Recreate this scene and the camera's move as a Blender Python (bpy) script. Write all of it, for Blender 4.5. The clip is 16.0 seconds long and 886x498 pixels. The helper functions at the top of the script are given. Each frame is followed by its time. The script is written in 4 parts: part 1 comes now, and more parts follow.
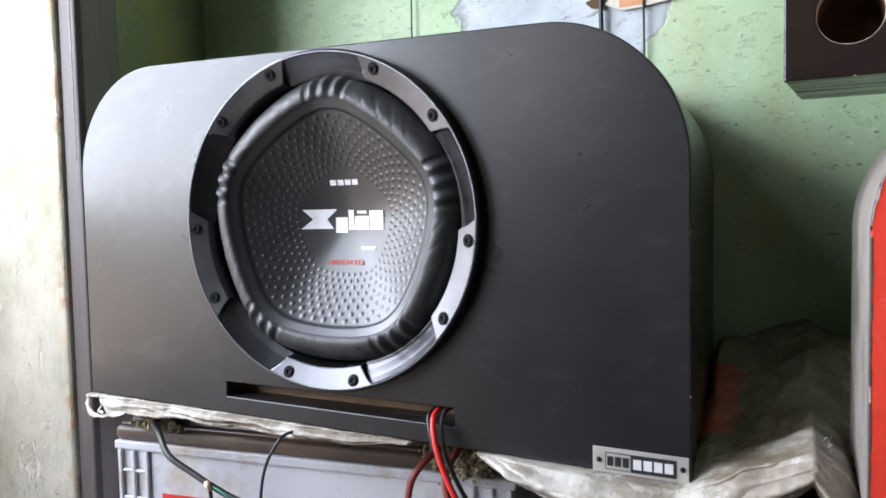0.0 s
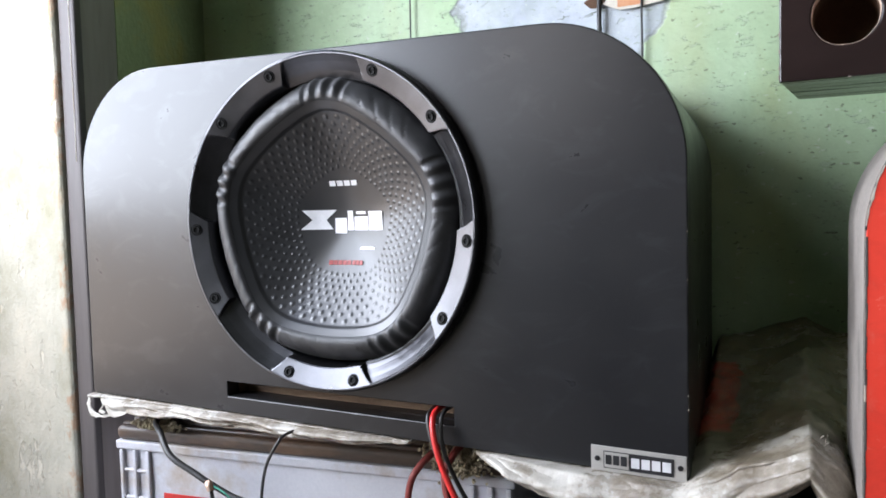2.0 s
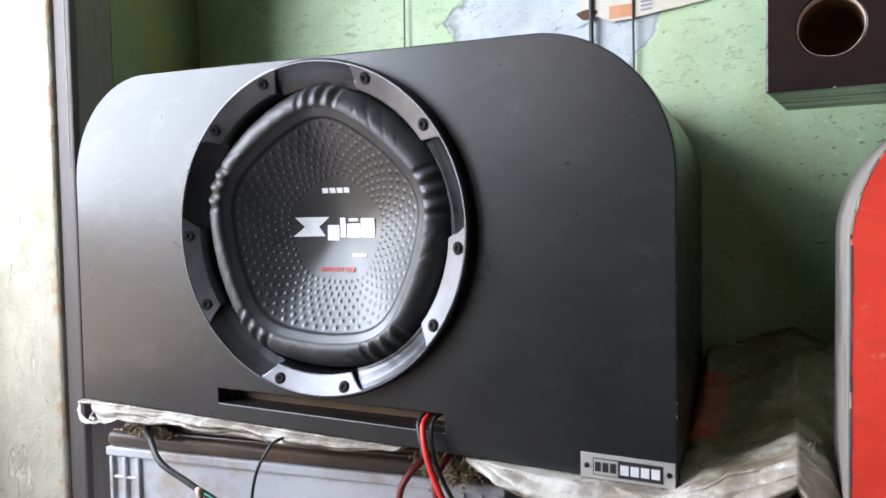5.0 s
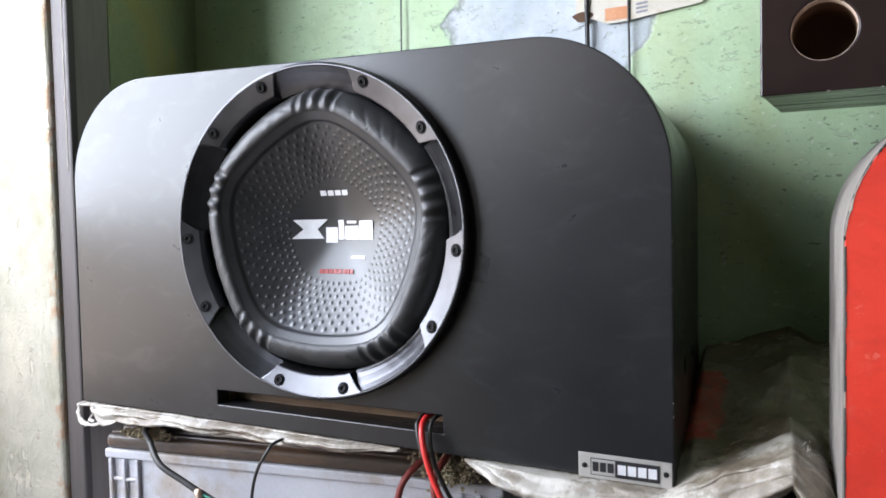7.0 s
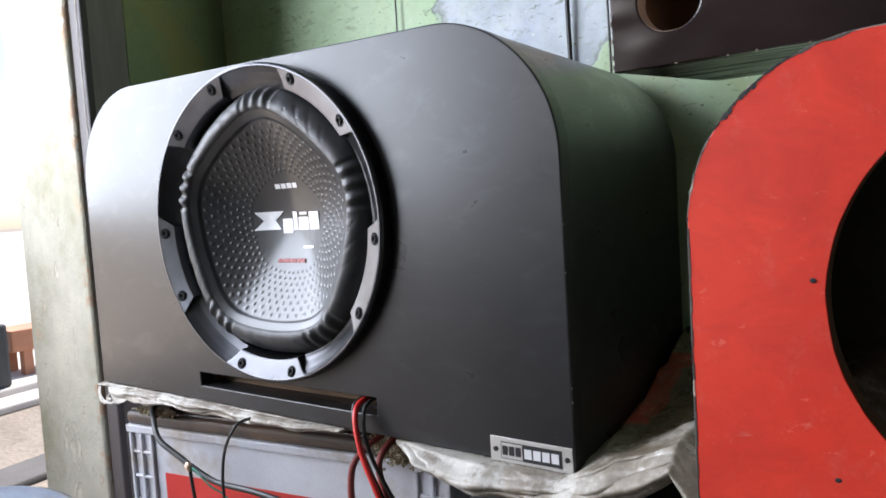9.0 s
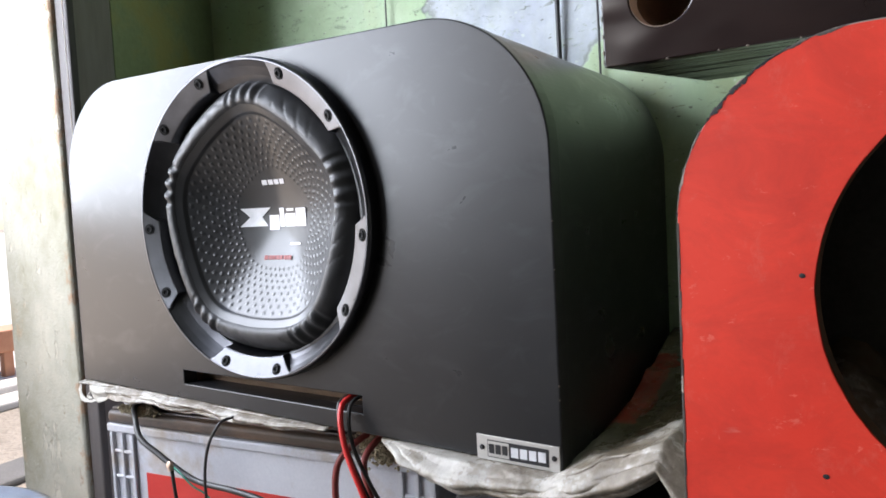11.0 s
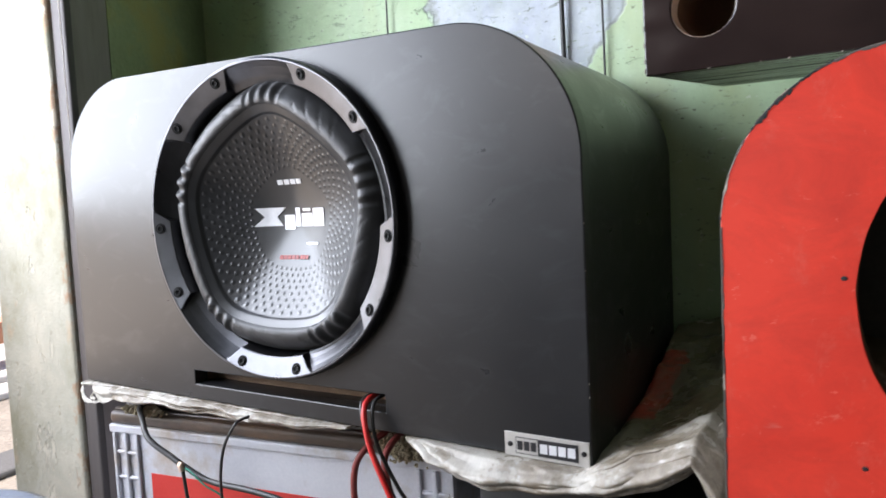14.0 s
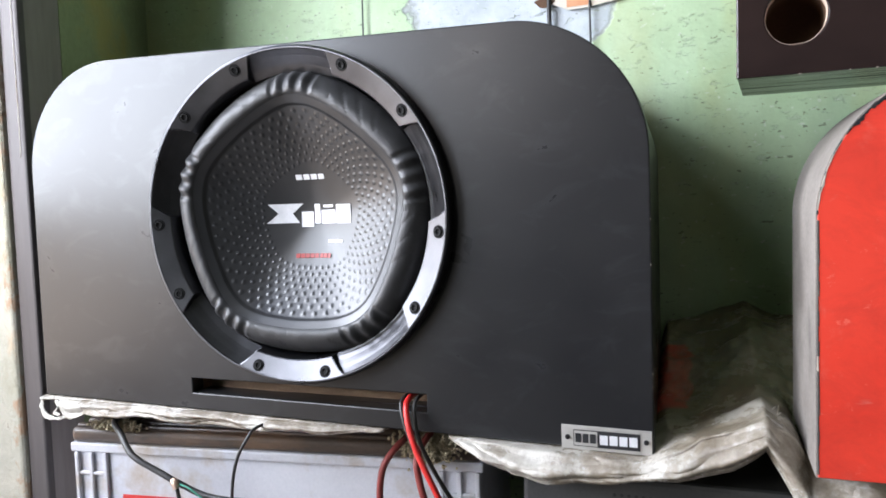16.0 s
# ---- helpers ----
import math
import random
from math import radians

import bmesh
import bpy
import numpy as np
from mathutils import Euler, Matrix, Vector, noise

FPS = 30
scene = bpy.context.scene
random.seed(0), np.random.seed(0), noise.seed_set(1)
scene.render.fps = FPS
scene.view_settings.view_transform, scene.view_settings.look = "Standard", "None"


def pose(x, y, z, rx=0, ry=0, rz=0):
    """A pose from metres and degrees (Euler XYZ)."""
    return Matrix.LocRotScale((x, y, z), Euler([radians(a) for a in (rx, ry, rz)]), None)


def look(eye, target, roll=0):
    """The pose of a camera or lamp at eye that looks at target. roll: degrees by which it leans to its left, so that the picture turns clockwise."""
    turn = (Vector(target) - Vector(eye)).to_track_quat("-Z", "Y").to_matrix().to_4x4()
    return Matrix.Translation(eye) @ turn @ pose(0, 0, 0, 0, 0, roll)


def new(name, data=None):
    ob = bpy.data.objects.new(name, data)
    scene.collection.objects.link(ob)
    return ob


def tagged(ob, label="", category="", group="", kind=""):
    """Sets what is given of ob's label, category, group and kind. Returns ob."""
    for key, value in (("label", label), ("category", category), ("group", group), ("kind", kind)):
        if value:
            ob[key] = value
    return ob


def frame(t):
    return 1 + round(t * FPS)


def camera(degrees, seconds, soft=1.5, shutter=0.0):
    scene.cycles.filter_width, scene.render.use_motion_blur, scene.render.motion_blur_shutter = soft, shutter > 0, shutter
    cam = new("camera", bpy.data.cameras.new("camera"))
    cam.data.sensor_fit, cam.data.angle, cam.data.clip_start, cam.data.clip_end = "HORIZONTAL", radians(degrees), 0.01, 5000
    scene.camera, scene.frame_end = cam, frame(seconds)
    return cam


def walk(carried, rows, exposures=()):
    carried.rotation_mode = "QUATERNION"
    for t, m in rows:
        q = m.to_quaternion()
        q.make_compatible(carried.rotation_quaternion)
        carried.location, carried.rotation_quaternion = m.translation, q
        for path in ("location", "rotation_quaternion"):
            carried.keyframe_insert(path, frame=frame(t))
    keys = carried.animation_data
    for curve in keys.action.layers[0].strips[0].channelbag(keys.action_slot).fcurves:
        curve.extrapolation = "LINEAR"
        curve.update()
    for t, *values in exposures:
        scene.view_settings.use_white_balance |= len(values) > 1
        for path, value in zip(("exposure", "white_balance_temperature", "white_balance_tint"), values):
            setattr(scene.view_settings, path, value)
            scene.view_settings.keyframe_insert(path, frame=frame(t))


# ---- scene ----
cam = camera(62.6, 16.0, soft=1.7, shutter=0.5)
PATH = [
    (0, (0.39, -0.564, 1.01), (-0.482, 1.233, 0.902), -1.2),
    (0.5, (0.392, -0.566, 1.01), (-0.484, 1.229, 0.907), -1.3),
    (1, (0.393, -0.568, 1.012), (-0.485, 1.226, 0.914), -1.5),
    (1.5, (0.396, -0.566, 1.01), (-0.486, 1.226, 0.912), -1.4),
    (2, (0.393, -0.566, 1.012), (-0.481, 1.23, 0.899), -1.4),
    (2.5, (0.392, -0.564, 1.011), (-0.47, 1.237, 0.898), -1.2),
    (3, (0.392, -0.564, 1.01), (-0.474, 1.235, 0.9), -1.2),
    (3.5, (0.392, -0.566, 1.012), (-0.468, 1.236, 0.901), -1.2),
    (4, (0.393, -0.567, 1.01), (-0.465, 1.236, 0.908), -1.1),
    (6.5, (0.4, -0.572, 1.009), (-0.46, 1.232, 0.932), -1.1),
    (7, (0.397, -0.573, 1.011), (-0.453, 1.236, 0.927), -1.2),
    (7.5, (0.398, -0.572, 1.011), (-0.454, 1.235, 0.928), -1.2),
    (7.8, (0.406, -0.57, 1.014), (-0.554, 1.18, 0.878), -2.0),
    (8, (0.429, -0.547, 1.016), (-0.651, 1.13, 0.862), -0.7),
    (8.2, (0.473, -0.513, 1.0), (-0.551, 1.205, 0.975), 0.8),
    (8.5, (0.515, -0.51, 1.025), (-0.493, 1.214, 0.923), -1.6),
    (8.8, (0.546, -0.504, 1.015), (-0.607, 1.124, 0.876), -2.6),
    (9, (0.559, -0.493, 1.014), (-0.595, 1.134, 0.879), -3.6),
    (11.5, (0.554, -0.491, 1.005), (-0.563, 1.164, 0.89), -2.8),
    (12, (0.552, -0.491, 1.005), (-0.561, 1.167, 0.896), -2.8),
    (12.5, (0.55, -0.495, 1.006), (-0.564, 1.162, 0.903), -2.7),
    (13, (0.551, -0.497, 1.007), (-0.564, 1.161, 0.905), -2.7),
    (13.5, (0.547, -0.498, 1.006), (-0.559, 1.164, 0.889), -2.6),
    (14, (0.516, -0.527, 1.015), (-0.525, 1.176, 0.873), -2.8),
    (14.2, (0.491, -0.544, 1.017), (-0.497, 1.188, 0.865), -3.4),
    (14.5, (0.463, -0.573, 1.03), (-0.521, 1.16, 0.869), -3.2),
    (14.8, (0.415, -0.594, 1.029), (-0.424, 1.211, 0.84), -0.8),
    (15, (0.397, -0.602, 1.023), (-0.374, 1.239, 0.896), -1.8),
    (15.5, (0.378, -0.601, 1.011), (-0.348, 1.259, 0.885), -2.3),
    (16, (0.366, -0.596, 1.007), (-0.329, 1.275, 0.885), -1.9),
]
walk(cam, [(t, look(eye, target, roll)) for t, eye, target, roll in PATH], exposures=[(t, stops, 6330 if t < 11 else 6430, 14) for t, stops in ((0, 1.10), (4.0, 1.14), (7.5, 1.16), (8.0, 1.14), (8.5, 1.2), (9.0, 0.85), (11.5, 0.99), (13.5, 1.01), (15.0, 1.20), (16.0, 1.31))])

# ---- world, sun, openings ----
world = bpy.data.worlds.new("world")
scene.world = world
world.use_nodes = True
wn = world.node_tree
sky = wn.nodes.new("ShaderNodeTexSky")
sky.sky_type, sky.sun_disc = "NISHITA", False
SUN_EL, SUN_ROT = radians(62), radians(-20)
sky.sun_elevation, sky.sun_rotation = SUN_EL, SUN_ROT
wn.links.new(sky.outputs[0], wn.nodes["Background"].inputs[0])
wn.nodes["Background"].inputs[1].default_value = 0.15

sun = new("sun", bpy.data.lights.new("sun", "SUN"))
sun.data.energy, sun.data.angle, sun.data.color = 5.0, radians(0.5), (1.0, 0.96, 0.9)
sun.matrix_world = look((-1.0, 2.4, 4.9), (0, 0, 0))


def opening_lamp(name, eye, target, w, h, watts, color):
    d = bpy.data.lights.new(name, "AREA")
    d.shape, d.size, d.size_y, d.energy, d.color = "RECTANGLE", w, h, watts, color
    ob = new(name, d)
    ob.matrix_world = look(eye, target)
    return ob


# daylight in the open doorway: sky above, sunlit yard below
opening_lamp("door_sky_light", (-0.70, -0.70, 1.43), (0.0, -0.70, 1.43), 1.28, 0.80, 24.0, (0.87, 0.93, 1.0))
opening_lamp("door_yard_light", (-0.70, -0.36, 0.88), (0.0, -0.36, 0.88), 0.52, 0.28, 0.55, (1.0, 0.80, 0.60))
# added lamp in an unseen opening, for sheen on the front panel
opening_lamp("added_sheen_light", (-0.52, -2.0, 1.80), (0.3, -2.0, 1.80), 0.66, 0.86, 14.0, (1.0, 0.95, 0.90))


# ---- material kit ----
def mat_new(name):
    m = bpy.data.materials.new(name)
    m.use_nodes = True
    return m, m.node_tree, m.node_tree.nodes["Principled BSDF"]


def coords(nt, scale=(1, 1, 1)):
    tc = nt.nodes.new("ShaderNodeTexCoord")
    mp = nt.nodes.new("ShaderNodeMapping")
    mp.inputs["Scale"].default_value = scale
    nt.links.new(tc.outputs["Object"], mp.inputs["Vector"])
    return mp.outputs[0]


def noise_tex(nt, vec, scale, detail=4.0, rough=0.55, distort=0.0):
    n = nt.nodes.new("ShaderNodeTexNoise")
    n.inputs["Scale"].default_value = scale
    n.inputs["Detail"].default_value = detail
    n.inputs["Roughness"].default_value = rough
    n.inputs["Distortion"].default_value = distort
    nt.links.new(vec, n.inputs["Vector"])
    return n.outputs["Fac"]


def ramp(nt, fac, stops):
    r = nt.nodes.new("ShaderNodeValToRGB")
    e = r.color_ramp.elements
    while len(e) < len(stops):
        e.new(0.5)
    for k, (p, c) in zip(e, stops):
        k.position = p
        k.color = (c, c, c, 1) if isinstance(c, (int, float)) else (*c, 1)
    nt.links.new(fac, r.inputs[0])
    return r.outputs[0]


def mix(nt, fac, a, b, mode="MIX"):
    m = nt.nodes.new("ShaderNodeMix")
    m.data_type, m.blend_type = "RGBA", mode
    for sock, v in ((m.inputs[0], fac), (m.inputs[6], a), (m.inputs[7], b)):
        if isinstance(v, (int, float)):
            sock.default_value = v
        elif isinstance(v, tuple):
            sock.default_value = (*v, 1)
        else:
            nt.links.new(v, sock)
    return m.outputs[2]


def calc(nt, op, a, b=0.0, clamp=False):
    m = nt.nodes.new("ShaderNodeMath")
    m.operation, m.use_clamp = op, clamp
    for sock, v in zip(m.inputs, (a, b)):
        if isinstance(v, (int, float)):
            sock.default_value = v
        else:
            nt.links.new(v, sock)
    return m.outputs[0]


def bump(nt, bsdf, height, strength, dist=0.001):
    b = nt.nodes.new("ShaderNodeBump")
    b.inputs["Strength"].default_value, b.inputs["Distance"].default_value = strength, dist
    nt.links.new(height, b.inputs["Height"])
    nt.links.new(b.outputs[0], bsdf.inputs["Normal"])


def surface(name, dark, light, scale=30.0, rough=(0.4, 0.6), metal=0.0, fine=400.0, relief=0.15, dist=0.0006, stretch=(1, 1, 1), stain=None, stain_scale=9.0, stain_at=(0.55, 0.7), spec=0.5):
    """A plain surface with colour drift, grain, stains and fine relief."""
    m, nt, b = mat_new(name)
    v = coords(nt, stretch)
    big, small = noise_tex(nt, v, scale), noise_tex(nt, v, fine, 2.0)
    both = calc(nt, "ADD", calc(nt, "MULTIPLY", big, 0.7), calc(nt, "MULTIPLY", small, 0.3))
    col = ramp(nt, both, ((0.35, dark), (0.65, light)))
    if stain:
        s = noise_tex(nt, v, stain_scale, 6.0, 0.65)
        col = mix(nt, ramp(nt, s, ((stain_at[0], 0.0), (stain_at[1], 1.0))), col, stain)
    nt.links.new(col, b.inputs["Base Color"])
    nt.links.new(ramp(nt, big, ((0.3, rough[0]), (0.7, rough[1]))), b.inputs["Roughness"])
    b.inputs["Metallic"].default_value = metal
    b.inputs["Specular IOR Level"].default_value = spec
    if relief:
        bump(nt, b, small, relief, dist)
    return m


def mat_laminate():
    m, nt, b = mat_new("black_laminate")
    v = coords(nt)
    big, fine = noise_tex(nt, v, 14, 5, 0.6), noise_tex(nt, v, 900, 2)
    smear = ramp(nt, noise_tex(nt, coords(nt, (9, 9, 16)), 2.2, 5, 0.6, 0.8), ((0.52, 0.0), (0.66, 1.0)))
    col = mix(nt, calc(nt, "MULTIPLY", smear, 0.22), ramp(nt, big, ((0.3, (0.011, 0.011, 0.0125)), (0.7, (0.015, 0.015, 0.016)))), (0.055, 0.056, 0.06))
    nt.links.new(col, b.inputs["Base Color"])
    r = calc(nt, "ADD", ramp(nt, big, ((0.3, 0.30), (0.7, 0.36))), calc(nt, "MULTIPLY", smear, -0.05))
    nt.links.new(r, b.inputs["Roughness"])
    bump(nt, b, fine, 0.06, 0.0003)
    return m


def mat_wall():
    m, nt, b = mat_new("peeling_green_paint")
    v = coords(nt)
    sep = nt.nodes.new("ShaderNodeSeparateXYZ")
    nt.links.new(v, sep.inputs[0])
    big, mid, fine = noise_tex(nt, v, 3.5, 6, 0.6), noise_tex(nt, v, 22, 5, 0.65), noise_tex(nt, v, 160, 4)
    green = ramp(nt, big, ((0.3, (0.37, 0.53, 0.29)), (0.5, (0.51, 0.68, 0.42)), (0.7, (0.61, 0.75, 0.53))))
    yellow = ramp(nt, noise_tex(nt, coords(nt, (1, 1, 0.5)), 5.5, 5), ((0.46, 0.0), (0.66, 0.65)))
    green = mix(nt, yellow, green, (0.50, 0.48, 0.15))
    # where the paint has come away above the big box
    edge = calc(nt, "MULTIPLY", calc(nt, "SUBTRACT", mid, 0.5), 0.045)
    edge = calc(nt, "ADD", edge, calc(nt, "MULTIPLY", calc(nt, "SUBTRACT", noise_tex(nt, v, 7, 4), 0.5), 0.15))
    dx = calc(nt, "ABSOLUTE", calc(nt, "SUBTRACT", sep.outputs[0], 0.115))
    low = calc(nt, "MAXIMUM", calc(nt, "SUBTRACT", 1.225, sep.outputs[2]), 0.0)
    rim = calc(nt, "ADD", calc(nt, "ADD", calc(nt, "SUBTRACT", dx, 0.125), low), edge)
    bare = ramp(nt, calc(nt, "MULTIPLY", rim, 10.0), ((0.0, 1.0), (0.06, 0.0)))
    flakes = ramp(nt, noise_tex(nt, coords(nt, (1, 1, 2.6)), 34, 5, 0.7), ((0.60, 0.0), (0.62, 1.0)))
    plaster = ramp(nt, mid, ((0.3, (0.46, 0.50, 0.58)), (0.6, (0.62, 0.66, 0.72)), (0.8, (0.56, 0.62, 0.50))))
    col = mix(nt, bare, green, plaster)
    col = mix(nt, calc(nt, "MULTIPLY", flakes, 0.30), col, (0.50, 0.58, 0.46))
    crack = ramp(nt, calc(nt, "ABSOLUTE", calc(nt, "MULTIPLY", rim, 10.0)), ((0.0, 1.0), (0.05, 0.0)))
    col = mix(nt, calc(nt, "MULTIPLY", crack, 0.6), col, (0.12, 0.13, 0.08))
    specks = ramp(nt, noise_tex(nt, coords(nt, (1, 1, 1.8)), 95, 3, 0.5), ((0.68, 0.0), (0.71, 1.0)))
    col = mix(nt, calc(nt, "MULTIPLY", specks, 0.7), col, (0.09, 0.10, 0.06))
    scars = ramp(nt, noise_tex(nt, coords(nt, (1, 1, 3.0)), 62, 5, 0.65, 0.5), ((0.63, 0.0), (0.67, 1.0)))
    col = mix(nt, calc(nt, "MULTIPLY", scars, 0.62), col, (0.22, 0.28, 0.14))
    flecks = ramp(nt, noise_tex(nt, coords(nt, (1, 1, 1.3)), 105, 3, 0.55), ((0.675, 0.0), (0.70, 1.0)))
    col = mix(nt, calc(nt, "MULTIPLY", flecks, 0.55), col, (0.74, 0.80, 0.70))
    grime = ramp(nt, noise_tex(nt, coords(nt, (1, 1, 0.6)), 9, 7, 0.72), ((0.38, 0.0), (0.72, 0.5)))
    col = mix(nt, grime, col, (0.34, 0.40, 0.24))
    # one long hairline crack in the plaster
    wander = calc(nt, "MULTIPLY", calc(nt, "SUBTRACT", noise_tex(nt, v, 16, 5, 0.7), 0.5), 0.05)
    line = calc(nt, "ABSOLUTE", calc(nt, "SUBTRACT", calc(nt, "ADD", sep.outputs[2], wander), calc(nt, "ADD", 1.238, calc(nt, "MULTIPLY", sep.outputs[0], 0.10))))
    hair = calc(nt, "MULTIPLY", calc(nt, "LESS_THAN", line, 0.0009), ramp(nt, noise_tex(nt, v, 20, 3), ((0.45, 0.0), (0.55, 0.8))))
    col = mix(nt, hair, col, (0.10, 0.12, 0.06))
    nt.links.new(col, b.inputs["Base Color"])
    b.inputs["Roughness"].default_value = 0.62
    h = calc(nt, "ADD", calc(nt, "MULTIPLY", mid, 0.5), calc(nt, "MULTIPLY", fine, 0.15))
    h = calc(nt, "SUBTRACT", h, calc(nt, "ADD", calc(nt, "MULTIPLY", bare, 0.5), calc(nt, "MULTIPLY", flakes, 0.55)))
    bump(nt, b, h, 0.6, 0.0055)
    return m


def mat_jamb():
    m, nt, b = mat_new("weathered_pale_plaster")
    v = coords(nt)
    big, mid, fine = noise_tex(nt, v, 6, 6, 0.65), noise_tex(nt, coords(nt, (1, 1, 0.55)), 28, 6, 0.7), noise_tex(nt, v, 220, 3)
    col = ramp(nt, big, ((0.34, (0.285, 0.272, 0.19)), (0.5, (0.40, 0.385, 0.315)), (0.66, (0.50, 0.47, 0.385))))
    sep = nt.nodes.new("ShaderNodeSeparateXYZ")
    nt.links.new(v, sep.inputs[0])
    corner = calc(nt, "ADD", calc(nt, "MULTIPLY", calc(nt, "ADD", sep.outputs[0], 0.452), 16.0), calc(nt, "MULTIPLY", calc(nt, "SUBTRACT", mid, 0.5), 3.0))
    col = mix(nt, ramp(nt, corner, ((0.2, 0.0), (0.4, 0.8))), col, (0.36, 0.21, 0.12))
    pale = ramp(nt, mid, ((0.58, 0.0), (0.62, 1.0)))
    col = mix(nt, calc(nt, "MULTIPLY", pale, 0.7), col, (0.60, 0.565, 0.465))
    rust = ramp(nt, noise_tex(nt, coords(nt, (1, 1, 0.6)), 12, 6, 0.7), ((0.60, 0.0), (0.68, 0.55)))
    col = mix(nt, rust, col, (0.46, 0.33, 0.21))
    specks = ramp(nt, noise_tex(nt, coords(nt, (1, 1, 0.5)), 70, 3), ((0.70, 0.0), (0.73, 1.0)))
    col = mix(nt, calc(nt, "MULTIPLY", specks, 0.7), col, (0.22, 0.18, 0.12))
    nt.links.new(col, b.inputs["Base Color"])
    b.inputs["Roughness"].default_value = 0.8
    bump(nt, b, calc(nt, "SUBTRACT", calc(nt, "ADD", mid, calc(nt, "MULTIPLY", fine, 0.3)), calc(nt, "MULTIPLY", pale, 0.4)), 0.8, 0.006)
    return m


def mat_red():
    m, nt, b = mat_new("scuffed_red_paint")
    v = coords(nt)
    big, mid = noise_tex(nt, v, 9, 5, 0.6), noise_tex(nt, v, 40, 5, 0.7)
    col = ramp(nt, big, ((0.3, (0.70, 0.040, 0.020)), (0.7, (0.80, 0.060, 0.031))))
    scuff = ramp(nt, noise_tex(nt, coords(nt, (1.4, 1, 1.0)), 34, 7, 0.75, 0.3), ((0.56, 0.0), (0.72, 0.36)))
    col = mix(nt, scuff, col, (0.74, 0.22, 0.16))
    scratch = ramp(nt, noise_tex(nt, coords(nt, (30, 1, 190)), 1.0, 2, 0.5, 0.3), ((0.70, 0.0), (0.74, 0.35)))
    col = mix(nt, scratch, col, (0.78, 0.34, 0.27))
    grubby = ramp(nt, noise_tex(nt, coords(nt, (1, 1, 1.6)), 15, 6, 0.7, 0.6), ((0.42, 0.0), (0.70, 0.75)))
    col = mix(nt, grubby, col, (0.52, 0.032, 0.018))
    pale = ramp(nt, noise_tex(nt, coords(nt, (1, 1, 1.5)), 90, 4, 0.7, 0.4), ((0.64, 0.0), (0.72, 0.4)))
    col = mix(nt, pale, col, (0.82, 0.26, 0.19))
    chips = ramp(nt, noise_tex(nt, v, 75, 2, 0.4), ((0.80, 0.0), (0.815, 1.0)))
    col = mix(nt, calc(nt, "MULTIPLY", chips, 0.8), col, (0.10, 0.03, 0.02))
    nt.links.new(col, b.inputs["Base Color"])
    nt.links.new(ramp(nt, mid, ((0.3, 0.48), (0.7, 0.68))), b.inputs["Roughness"])
    b.inputs["Specular IOR Level"].default_value = 0.35
    bump(nt, b, calc(nt, "SUBTRACT", mid, calc(nt, "MULTIPLY", chips, 1.5)), 0.16, 0.0015)
    return m


